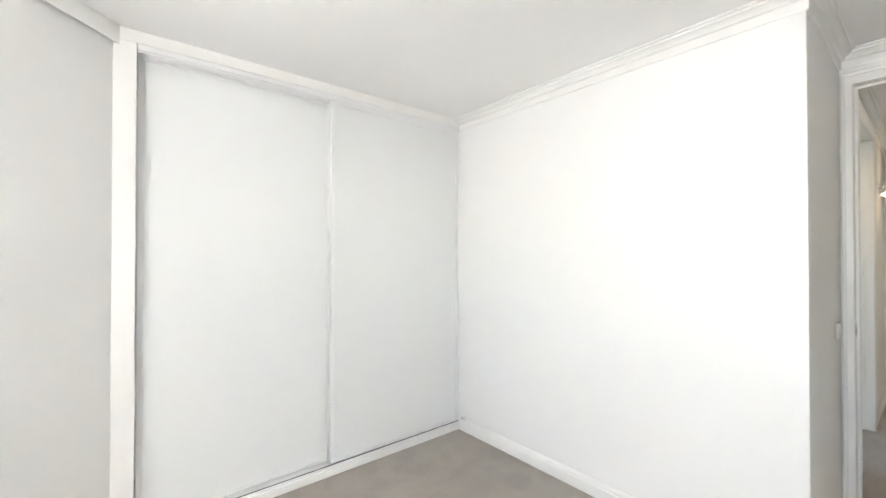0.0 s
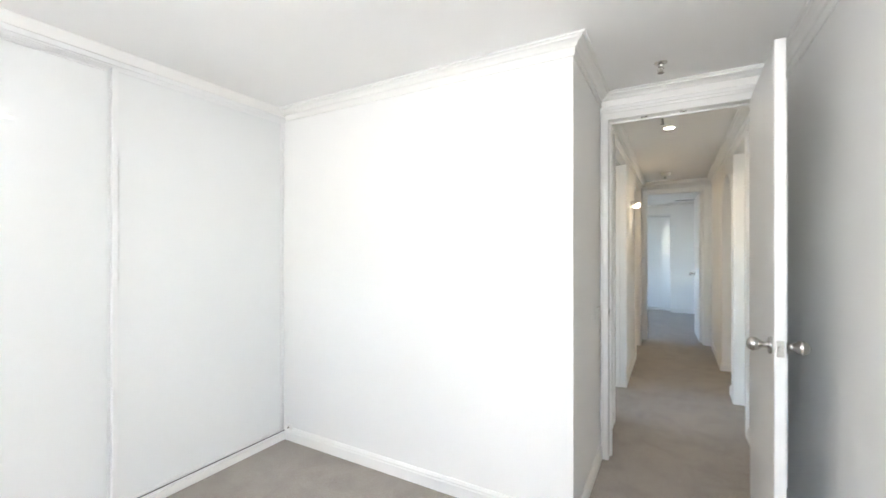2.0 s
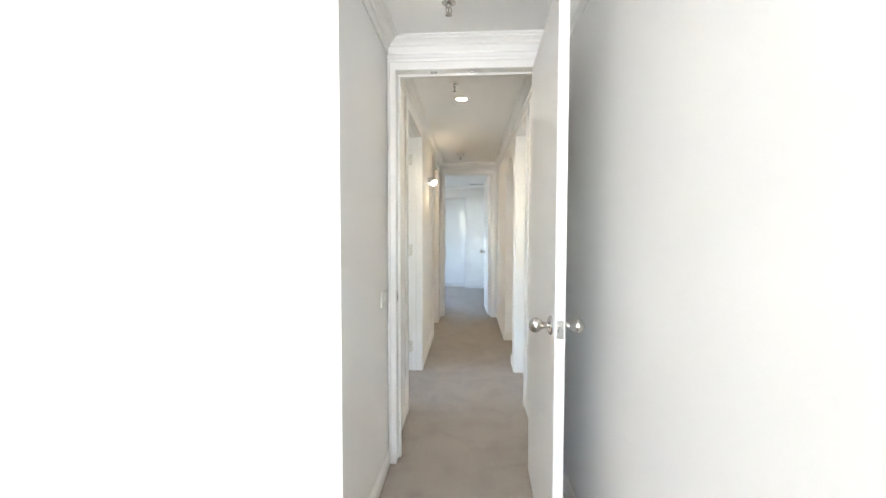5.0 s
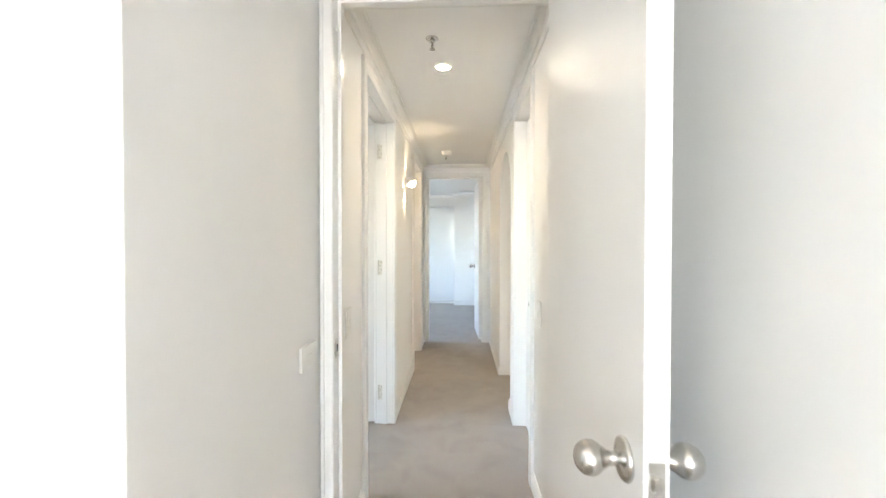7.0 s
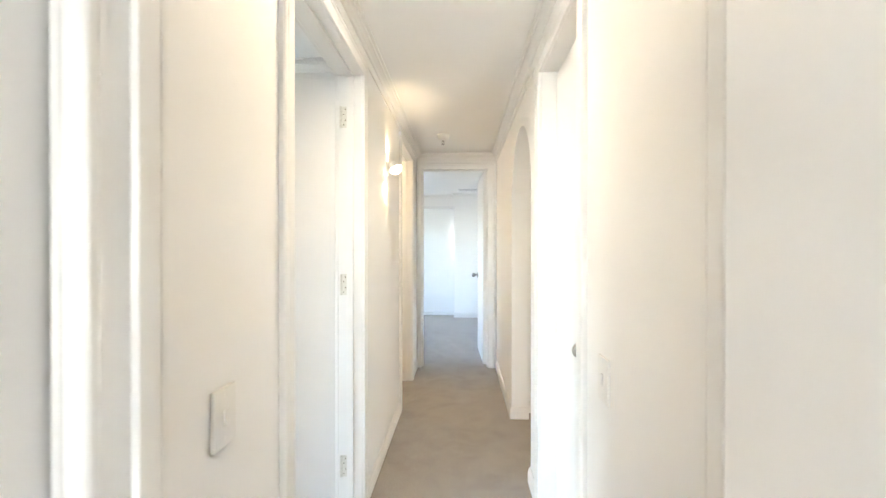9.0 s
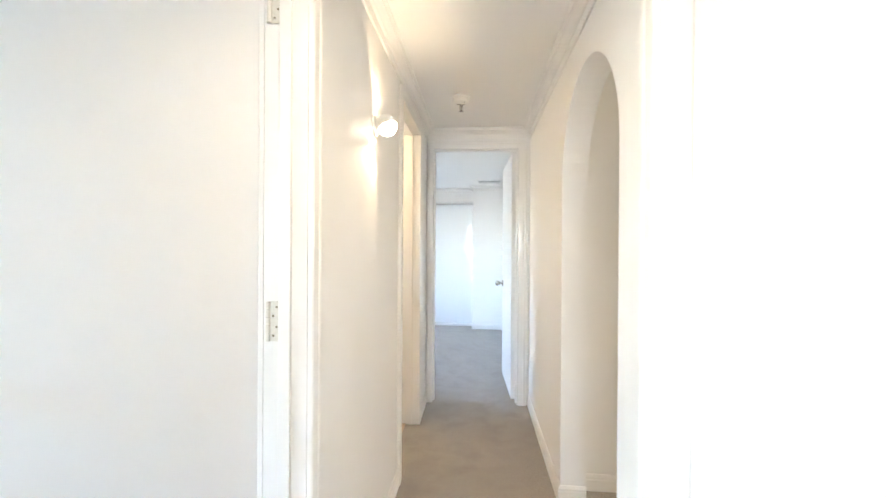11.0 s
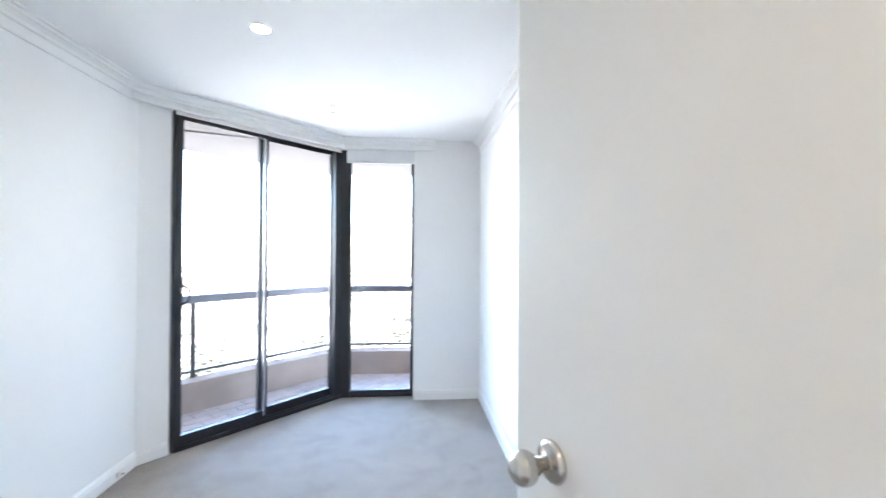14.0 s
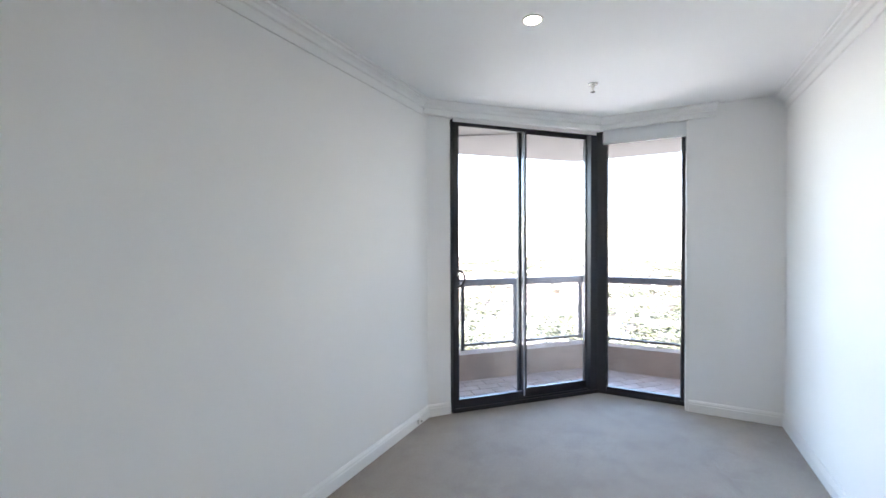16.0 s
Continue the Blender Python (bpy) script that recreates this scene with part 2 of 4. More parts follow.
def architrave(axis, u0, u1, head, face, sign, parent, left=0.072, right=0.072, top=0.06):
    """Moulded frame round an opening, on the wall's face, proud to the side of sign."""
    bm = bmesh.new()
    profile = [(0.0, 0.0), (0.0, 0.011), (0.05, 0.014), (0.12, 0.015), (0.62, 0.0165), (0.68, 0.0145), (0.74, 0.0175), (0.90, 0.019), (0.97, 0.017), (1.0, 0.012), (1.0, 0.0)]
    rows = []
    for w, d in profile:
        y = face + sign * d
        rows.append([bm.verts.new(across(axis, *q)) for q in ((u0 - w * left, y, 0.001), (u0 - w * left, y, head + w * top), (u1 + w * right, y, head + w * top), (u1 + w * right, y, 0.001))])
    n = len(rows)
    for i in range(n):
        a, b = rows[i], rows[(i + 1) % n]
        for k in range(3):
            bm.faces.new((a[k], a[k + 1], b[k + 1], b[k]))
    for k in (0, 3):
        bm.faces.new([r[k] for r in rows])
    return part("architrave", bm, TRIM, parent)


def lining(axis, u0, u1, head, d0, d1, parent, stop=None):
    """Jambs and head of an opening through a wall, with a door stop."""
    t = 0.018
    for name, a, b in (("jamb", u0 - t, u0), ("jamb", u1, u1 + t)):
        part(name, box(across(axis, a, d0, 0.001), across(axis, b, d1, head), 0.002), TRIM, parent)
    part("head_jamb", box(across(axis, u0 - t, d0, head), across(axis, u1 + t, d1, head + t), 0.002), TRIM, parent)
    if stop is not None:
        s = 0.012
        for a, b in ((u0, u0 + s), (u1 - s, u1)):
            part("door_stop", box(across(axis, a, stop, 0.002), across(axis, b, stop + 0.03, head - s), 0.002), TRIM, parent)
        part("door_stop", box(across(axis, u0, stop, head - s), across(axis, u1, stop + 0.03, head - 0.0005), 0.002), TRIM, parent)


def knob(leaf, u, z, d, sign):
    """A satin ball knob on a round rose; d: the leaf's face, sign: its side."""
    m = Matrix.Translation((u, d, z)) @ Matrix.Rotation(radians(-90 * sign), 4, "X")
    rose = part("knob_rose", lathe([(0, 0), (0.033, 0), (0.034, 0.003), (0.031, 0.008), (0.024, 0.011), (0.014, 0.012), (0.012, 0.014)], 36, m), STEEL, leaf, "satin steel round rose", True)
    r, c = 0.0265, 0.055
    ball = [(0.0115, 0.010), (0.0105, 0.020), (0.012, 0.028), (0.016, 0.0335)]
    ball += [(r * math.cos(a), c + 0.9 * r * math.sin(a)) for a in [radians(-48 + 138 * k / 12) for k in range(12)]]
    ball += [(0, c + 0.9 * r)]
    part("door_knob", lathe(ball, 36, m), STEEL, leaf, "satin steel ball door knob", True)
    return rose


def leaf(parent, m, width, height, knob_z=0.922, latch=True, sides=(1, -1), backset=0.065):
    """A flush door leaf; it runs along +x from its hinges, its thickness towards +y."""
    ob = part("door_leaf", box((0.0, 0.0, 0.012), (width, 0.035, height), 0.0022), DOOR, parent, "flush white enamelled door leaf")
    ob.matrix_world = m
    for sign in sides:
        knob(ob, width - backset, knob_z, 0.035 if sign > 0 else 0.0, sign)
    if latch:
        part("latch_plate", box((width - 0.0005, 0.006, knob_z - 0.03), (width + 0.0015, 0.029, knob_z + 0.03), 0.0006), STEEL, ob, "steel latch plate on the door edge")
        part("latch_bolt", prism([(width + 0.001, 0.011, knob_z - 0.009), (width + 0.010, 0.012, knob_z - 0.009), (width + 0.001, 0.024, knob_z - 0.009)], (0, 0, 0.018)), STEEL, ob)
    return ob


def hinge(parent, m):
    """A butt hinge: two leaves, a knuckle in five and painted-over screws."""
    ob = part("hinge", box((0.003, -0.0015, -0.05), (0.030, 0.0015, 0.05), 0.0006), BRASS, parent, "worn painted butt hinge")
    ob.matrix_world = m
    bm = bmesh.new()
    for k in range(5):
        lathe([(0, -0.05 + 0.02 * k + 0.0006), (0.006, -0.05 + 0.02 * k + 0.0006), (0.006, -0.05 + 0.02 * (k + 1) - 0.0006), (0, -0.05 + 0.02 * (k + 1) - 0.0006)], 12, Matrix.Translation((0, -0.004, 0)), bm)
    part("hinge_knuckle", bm, BRASS, ob)
    for k, z in enumerate((-0.036, -0.014, 0.014, 0.036)):
        part("screw", lathe([(0, 0.0024), (0.0028, 0.0024), (0.0036, 0.001)], 10, Matrix.Translation((0.012 + 0.009 * (k % 2), 0, z)) @ Matrix.Rotation(radians(90), 4, "X")), SCREW, ob)
    return ob


def strike(parent, m):
    ob = part("strike_plate", box((-0.001, -0.014, -0.032), (0.0014, 0.014, 0.032), 0.0005), STEEL, parent, "steel strike plate in the jamb")
    ob.matrix_world = m
    # dark face stands in for the shade inside the hole
    part("strike_hole", box((0.0012, -0.006, -0.012), (0.0018, 0.007, 0.012)), DARK, ob)
    part("strike_lip", box((-0.001, -0.024, -0.020), (0.0012, -0.0141, 0.020), 0.0004), STEEL, ob)
    return ob


def opening(name, axis, u0, u1, head, d0, d1, label, low=True, high=True, stop=None, **widths):
    """The frame of a doorway; low and high: frames on the wall's faces at d0 and d1."""
    ob = thing(name, Matrix(), label, "door", kind="structure")
    lining(axis, u0, u1, head, d0 + 0.001, d1 - 0.001, ob, stop)
    if low:
        architrave(axis, u0, u1, head, d0, -1, ob, **widths)
    if high:
        architrave(axis, u0, u1, head, d1, 1, ob, **widths)
    return ob


# ---- walls, floor and ceiling ----
XL, XR, X2 = -0.286, 0.556, -0.402       # hall's walls; the wall's far face
YA, YB = 2.515, 2.755                     # wall between bedroom and balcony room
D1, D3 = 3.30, 7.105                     # the walls across the hall
H = 2.08                                 # heads of the doors


def doored(axis, u0, u1, d0, d1, doors):
    """A wall from u0 to u1 with doorways (from, to, head) down to the floor."""
    line = [(u0, 0)]
    for a, b, head in doors:
        line += [(a, 0), (a, head), (b, head), (b, 0)]
    line += [(u1, 0), (u1, CEIL), (u0, CEIL)]
    push = (0, d1 - d0, 0) if axis == "x" else (d1 - d0, 0, 0)
    return prism([across(axis, u, d0, z) for u, z in line], push)


def windowed(axis, u0, u1, d0, d1, a, b, sill, head):
    bm = bmesh.new()
    for p, q, s, t in ((u0, a, 0, CEIL), (b, u1, 0, CEIL), (a, b, 0, sill), (a, b, head, CEIL)):
        lo, hi = across(axis, p, min(d0, d1), s), across(axis, q, max(d0, d1), t)
        box(lo, hi, 0, bm)
    return bm


T = 0.018
structure("wall_bedroom_north", box((-3.0, YA, 0), (X2, YB, CEIL)), PAINT, "plain off-white painted wall beside the wardrobe")
structure("wall_hall_left", doored("y", YA, D3, XL, X2, [(3.945 - T, 4.755 + T, H + T), (5.98 - T, 6.66 + T, H + T)]), PAINT, "off-white painted hall wall with two doorways")
structure("wall_hall_start", doored("x", XL, 0.74, D1, D1 + 0.1, [(-0.238 - T, 0.51 + T, H + T)]), PAINT, "off-white painted wall round the bedroom doorway")


def arched():
    """The hall's other wall: a doorway and a round-headed arch."""
    a, b, spring = 5.03, 5.85, 1.605
    r, c = (b - a) / 2, (a + b) / 2
    line = [(D1 + 0.1, 0), (4.13 - T, 0), (4.13 - T, H + T), (4.76 + T, H + T), (4.76 + T, 0), (a, 0), (a, spring)]
    line += [(c - r * math.cos(math.pi * k / 28), spring + r * math.sin(math.pi * k / 28)) for k in range(1, 28)]
    line += [(b, spring), (b, 0), (D3, 0), (D3, CEIL), (D1 + 0.1, CEIL)]
    return prism([(XR, y, z) for y, z in line], (0.125, 0, 0))


structure("wall_hall_right", arched(), PAINT, "off-white painted hall wall with a round-headed arch")
structure("wall_hall_end", doored("x", -3.3, 0.681, D3, D3 + 0.1, [(-0.228 - T, 0.46 + T, H + T)]), PAINT, "off-white painted wall round the end doorway")
structure("wall_bedroom_right", box((0.616, -2.1, 0), (0.74, D1, CEIL)), PAINT, "plain off-white painted bedroom wall")
structure("wall_bedroom_bay", prism([(-2.206, 0.56, 0), (-1.0, -0.646, 0), (-1.09, -0.73, 0), (-2.296, 0.476, 0)], (0, 0, CEIL)), PAINT, "off-white painted slanting bedroom wall")
structure("wall_bedroom_side", windowed("y", -2.0, -0.70, -1.12, -1.0, -1.85, -0.85, 0.9, 2.13), PAINT, "plain off-white painted bedroom wall")
structure("wall_bedroom_south", windowed("x", -1.12, 0.616, -2.1, -2.0, -0.72, 0.36, 1.15, 2.13), PAINT, "off-white painted wall round the bedroom window")
structure("wall_wardrobe_back", box((-2.96, 0.3, 0), (-2.86, YA, CEIL)), PAINT, "plain wall behind the wardrobe")
structure("wall_wardrobe_end", box((-2.86, 0.38, 0), (-2.21, 0.50, CEIL)), PAINT, "plain wall at the wardrobe's end")
# balcony room
RY = 4.98
structure("wall_balcony_room_north", doored("x", -4.02, X2, RY, RY + 0.12, [(-2.31, -0.75, H)]), PAINT, "off-white painted wall with a wardrobe recess")
structure("wall_bay_stub", prism([(-2.900, YB, 0), (-3.033, 2.872, 0), (-3.098, 2.809, 0), (-3.12, 2.785, 0), (-3.12, 2.68, 0), (-2.98, 2.68, 0), (-2.98, YB, 0)], (0, 0, CEIL)), PAINT, "short slanting off-white wall beside the glass door")
structure("wall_bay_pier", box((-4.02, 4.42, 0), (-3.864, RY, CEIL)), PAINT, "off-white painted pier beside the window")
# far bedroom
structure("wall_far_right", box((0.55, D3 + 0.1, 0), (0.68, 10.16, CEIL)), PAINT, "plain off-white painted wall")
structure("wall_far_pier", box((0.067, 10.16, 0), (0.68, 10.9, CEIL)), PAINT, "off-white painted pier beside a wardrobe")
structure("wall_far_back", box((-3.3, 10.9, 0), (0.68, 11.0, CEIL)), PAINT, "plain wall behind the far wardrobe")
structure("wall_far_left", windowed("y", D3 + 0.1, 10.9, -3.3, -3.18, 7.9, 9.5, 0.65, 2.1), PAINT, "off-white painted wall round a window")
structure("far_wardrobe_bulkhead", box((-3.18, 10.40, 2.03), (0.067, 10.9, CEIL)), PAINT, "white bulkhead above the far wardrobe", "bulkhead")
# passage behind the arch and bathroom
structure("wall_passage_far", doored("x", 0.681, 2.7, 5.97, 6.07, [(0.96 - T, 1.70 + T, H + T)]), PAINT, "beige-lit wall of the side passage")
structure("wall_passage_near", box((0.681, 4.84, 0), (2.7, 4.94, CEIL)), PAINT, "plain wall of the side passage")
# out-of-view blocker, added so no sun comes through the passage-end opening
structure("wall_beyond_passage", box((2.77, 4.6, 0), (2.87, 6.3, CEIL)), PAINT, "unseen panel added to keep sun out of the passage")
structure("wall_passage_end", doored("y", 4.94, 5.97, 2.6, 2.7, [(5.05, 5.85, H)]), PAINT, "plain wall at the passage's end")
structure("wall_closet", box((1.3, 3.4, 0), (1.4, 4.84, CEIL)), PAINT, "plain wall of the closet behind a closed door")
structure("wall_bathroom", prism([(X2, 5.4, 0), (-1.7, 5.4, 0), (-1.7, 6.9, 0), (X2, 6.9, 0), (X2, 7.0, 0), (-1.8, 7.0, 0), (-1.8, 5.3, 0), (X2, 5.3, 0)], (0, 0, CEIL)), PAINT, "plain bathroom walls")

structure("floor", prism([(-3.4, 11, -0.1), (-3.4, 5.08, -0.1), (-4.02, 5.08, -0.1), (-4.02, 3.77, -0.1), (-3.10, 2.83, -0.1), (-3.10, -2.2, -0.1), (2.75, -2.2, -0.1), (2.75, 11, -0.1)], (0, 0, 0.1)), CARPET, "taupe grey cut-pile carpet with brushed marks", "carpet")
structure("bathroom_floor", box((-1.7, 5.4, 0.0), (X2 + 0.03, 6.9, 0.006)), TILE, "beige tiled bathroom floor", "floor")
structure("ceiling", prism([(-3.4, 11, CEIL), (-3.4, 5.08, CEIL), (-4.04, 5.08, CEIL), (-4.04, 3.75, CEIL), (-3.11, 2.81, CEIL), (-3.11, -2.2, CEIL), (2.75, -2.2, CEIL), (2.75, 11, CEIL)], (0, 0, 0.2)), CEILING, "flat white painted ceiling", "ceiling")

cornice("cornice_bedroom", [(-1.0, -0.616), (-2.19, 0.574)])
cornice("cornice_bedroom_north", [(0.616, -0.4), (0.616, D1), (XL, D1), (XL, YA), (-2.19, YA)])
cornice("cornice_hall", [(XR, D1 + 0.1), (XR, D3), (XL, D3), (XL, D1 + 0.1), (XR, D1 + 0.1)])
cornice("cornice_balcony_room", [(X2, YB + 0.5), (X2, RY), (-3.864, RY)], CORNICE)
cornice("cornice_balcony_room_south", [(-2.90, YB), (X2, YB)], CORNICE)
cornice("cornice_far_room", [(0.55, D3 + 0.1), (0.55, 10.16), (0.067, 10.16), (0.067, 10.40), (-3.18, 10.40)])

skirting("baseboard_bedroom_north", [(XL, D1 - 0.022), (XL, YA), (-2.19, YA)])
skirting("baseboard_bedroom_right", [(0.616, -2.0), (0.616, D1 - 0.022)])
skirting("baseboard_hall_left_start", [(XL, 3.867), (XL, D1 + 0.122)])
skirting("baseboard_hall_left", [(XL, 5.902), (XL, 4.806)])
skirting("baseboard_hall_corner", [(XL, D3 - 0.022), (XL, 6.738)])
skirting("baseboard_hall_right_start", [(XR, D1 + 0.122), (XR, 4.052)])
skirting("baseboard_hall_right_near_arch", [(XR, 4.838), (XR, 5.03), (XR + 0.125, 5.03)])
skirting("baseboard_hall_right", [(XR + 0.125, 5.85), (XR, 5.85), (XR, D3 - 0.022)])
skirting("baseboard_passage", [(0.681, 5.97), (0.881, 5.97)][::-1])
skirting("baseboard_bay", [(-3.031, 2.870), (-2.900, YB), (X2, YB), (X2, 3.865)])
skirting("baseboard_bay_pier", [(-2.312, RY), (-3.864, RY), (-3.864, 4.422)])
skirting("baseboard_far_room", [(0.55, D3 + 0.122), (0.55, 10.16), (0.067, 10.16), (0.067, 10.37)])

# ---- doors ----
door_1 = opening("door_1", "x", -0.238, 0.51, H, D1, D1 + 0.1, "open white bedroom door in a moulded white frame", stop=D1 + 0.045, left=0.042, right=0.044)
leaf(door_1, pose(0.456, D1 - 0.024, 0, 0, 0, -91.9), 0.735, 2.065)
strike(door_1, pose(-0.238, D1 + 0.026, 0.900))
part("bumper_stud", box((-0.238, D1 + 0.02, 1.96), (-0.230, D1 + 0.028, 1.975), 0.002), PLASTIC, door_1)
for x in (-0.06, 0.14):
    part("catch", box((x, D1 + 0.012, H - 0.006), (x + 0.035, D1 + 0.03, H), 0.001), STEEL, door_1)

door_2 = opening("door_2", "y", 3.945, 4.755, H, X2, XL, "open white door into the balcony room, in a moulded frame", stop=X2 + 0.045, right=0.045)
leaf(door_2, pose(X2 - 0.008, 4.805, 0, 0, 0, 197.3), 0.719, 2.065, knob_z=0.935, backset=0.105)
for z in (0.22, 1.085, 1.88):
    hinge(door_2, pose(X2 + 0.016, 4.7535, z, 0, 0, 0))

door_3 = opening("door_3", "x", -0.228, 0.46, H, D3, D3 + 0.1, "open white door into the far bedroom, in a moulded frame", stop=D3 + 0.03, left=0.044)
leaf(door_3, pose(0.455, D3 + 0.105, 0, 0, 0, 92.3), 0.735, 2.065)
for z in (0.22, 1.05, 1.88):
    hinge(door_3, pose(0.458, D3 + 0.07, z, 0, 0, 90))

door_4 = opening("door_4", "y", 5.98, 6.66, H, X2, XL, "white doorway to the bathroom with its moulded frame", stop=X2 + 0.045)
leaf(door_4, pose(X2 - 0.004, 6.0, 0, 0, 0, 184), 0.67, 2.065)

door_5 = opening("door_5", "y", 4.13, 4.76, H, XR, XR + 0.125, "closed white closet door in a moulded frame", high=False)
leaf(door_5, pose(XR + 0.073, 4.757, 0, 0, 0, -90), 0.624, 2.07, latch=False, sides=(-1,))

door_6 = opening("door_6", "x", 0.96, 1.70, H, 5.97, 6.07, "closed white door in the side passage", high=False)
leaf(door_6, pose(0.962, 6.0, 0), 0.735, 2.07, latch=False, sides=(-1,))

# ---- windows ----
def window(name, axis, a, b, sill, head, d, label):
    ob = thing(name, Matrix(), label, "window", kind="structure")
    w = 0.045
    for n, lo, hi in (("window_frame", (a, sill), (a + w, head)), ("window_frame", (b - w, sill), (b, head)), ("window_frame", (a + w, head - w), (b - w, head)), ("window_frame", (a + w, sill), (b - w, sill + w)), ("mullion", ((a + b) / 2 - 0.02, sill + w), ((a + b) / 2 + 0.02, head - w))):
        part(n, box(across(axis, lo[0], d - 0.025, lo[1]), across(axis, hi[0], d + 0.025, hi[1]), 0.003), BLACK, ob)
    pane = part("pane", box(across(axis, a + w, d - 0.003, sill + w), across(axis, b - w, d + 0.003, head - w)), GLASS, ob)
    pane.visible_shadow = False
    return ob


window("window_1", "x", -0.72, 0.36, 1.15, 2.13, -2.06, "black-framed bedroom window letting in daylight")
# out-of-view window, added to light the bedroom's right wall
window("window_5", "y", -1.85, -0.85, 0.9, 2.13, -1.08, "unseen black-framed window added to light the bedroom")
window("window_2", "y", 7.9, 9.5, 0.65, 2.1, -3.25, "black-framed window of the far bedroom")


# ---- glazed bay ----
A, B = Vector((-3.067, 2.856, 0)), Vector((-3.990, 3.748, 0))
SLANT = (B - A).normalized()
OUT = Vector((SLANT.y, -SLANT.x, 0)) if SLANT.y < 0 else Vector((-SLANT.y, SLANT.x, 0))
ALONG = math.degrees(math.atan2(SLANT.y, SLANT.x))
BAYM = pose(A.x, A.y, 0, 0, 0, ALONG)      # x along the glass door, +y into the room is the minus side
DOOR_LEN = (B - A).length


def glazed_panel(parent, x0, x1, z0, z1, y, stile=0.045, rail=0.055, foot=0.07, last=None):
    """One framed sheet of glass, in the glass door's own axes."""
    last = last or stile
    ob = part("door_panel", box((x0, y - 0.018, z0), (x0 + stile, y + 0.018, z1), 0.003), BLACK, parent, "black-framed glass panel")
    part("stile", box((x1 - last, y - 0.018, z0), (x1, y + 0.018, z1), 0.003), BLACK, ob)
    part("top_rail", box((x0 + stile, y - 0.016, z1 - rail), (x1 - last, y + 0.016, z1), 0.003), BLACK, ob)
    part("bottom_rail", box((x0 + stile, y - 0.016, z0), (x1 - last, y + 0.016, z0 + foot), 0.003), BLACK, ob)
    pane = part("pane", box((x0 + stile, y - 0.003, z0 + foot), (x1 - last, y + 0.003, z1 - rail)), GLASS, ob)
    pane.visible_shadow = False
    return ob


slider = thing("door_7", BAYM, "black aluminium sliding glass door to the balcony", "sliding door", kind="structure")
L = DOOR_LEN
part("sill_track", box((0, -0.055, 0.001), (L, 0.055, 0.030), 0.003), BLACK, slider)
part("track_rib", box((0.02, -0.040, 0.030), (L - 0.1, -0.034, 0.042), 0.001), BLACK, slider)
part("track_rib", box((0.02, 0.004, 0.030), (L - 0.1, 0.010, 0.042), 0.001), BLACK, slider)
part("head_track", box((0, -0.055, 2.140), (L, 0.055, 2.155), 0.003), BLACK, slider)
part("side_jamb", box((0, -0.055, 0.030), (0.022, 0.055, 2.140), 0.003), BLACK, slider)
sash = glazed_panel(slider, 0.022, 0.612, 0.034, 2.140, -0.030, stile=0.028, rail=0.036, foot=0.06)
# pale strip added for the lit edge of the sash
part("interlock", box((0.5835, -0.0515, 0.06), (0.5945, -0.0482, 2.10), 0.001), LIT_EDGE, sash, "pale strip painted as the lit edge of the stile")
glazed_panel(slider, 0.572, 1.213, 0.034, 2.140, 0.022, stile=0.040, rail=0.036, last=0.014, foot=0.06)
# pull handle on the sliding panel
bm = bmesh.new()
arc = [(0.040 + 0.0, -0.050, 0.925)] + [(0.040 + 0.042 * math.sin(math.pi * k / 10) ** 0.6, -0.080, 0.93 + 0.012 * k) for k in range(1, 10)] + [(0.040, -0.050, 1.055)]
tube(arc, 0.0075, 10, bm)
part("pull_handle", bm, BLACK, sash, "black curved pull handle", True)
part("handle_plate", box((0.028, -0.056, 0.91), (0.050, -0.048, 1.07), 0.003), BLACK, sash)
part("latch_lever", box((0.032, -0.066, 1.01), (0.046, -0.055, 1.035), 0.003), STEEL, sash)

post = structure("corner_post", prism([tuple(A + SLANT * 1.207 + OUT * 0.05), tuple(A + SLANT * 1.207 - OUT * 0.05), (-3.952, 3.775, 0), (-3.952, 3.846, 0), (-4.04, 3.846, 0), (-4.04, 3.76, 0)], (0, 0, 2.155)), BLACK, "black aluminium corner post between door and window", "post")
post.location.z = 0.001

bay_window = thing("window_4", Matrix(), "full-height black-framed window beside the glass door", "window", kind="structure")
for n, lo, hi in (("window_frame", (-4.023, 4.376, 0.034), (-3.963, 4.42, 2.155)), ("window_sill", (-4.033, 3.846, 0.001), (-3.952, 4.42, 0.034)), ("window_frame", (-4.023, 3.846, 2.13), (-3.963, 4.376, 2.155)), ("window_bead", (-3.993, 3.848, 0.034), (-3.953, 4.376, 0.062)), ("window_frame", (-4.003, 3.8462, 0.062), (-3.963, 3.858, 2.13))):
    part(n, box(lo, hi, 0.003), BLACK, bay_window)
pane = part("pane", box((-3.981, 3.858, 0.062), (-3.975, 4.376, 2.13)), GLASS, bay_window)
pane.visible_shadow = False
structure("window_reveal", box((-3.962, 4.402, 0.001), (-3.856, 4.4198, 2.14)), TRIM, "narrow white reveal beside the window", "trim")

PELMET = [(0.0, 2.157), (0.09, 2.157), (0.09, 2.146), (0.110, 2.146), (0.114, 2.152), (0.115, 2.186), (0.124, 2.190), (0.132, 2.206), (0.148, 2.215), (0.158, 2.228), (0.160, 2.2395), (0.0, 2.2395)]


def pelmet():
    """Runs above the glass door and the window and ends square on the pier."""
    return run([(-2.90, 2.69), (-3.068, 2.845), (-3.968, 3.76), (-3.968, 4.585)][::-1], PELMET)


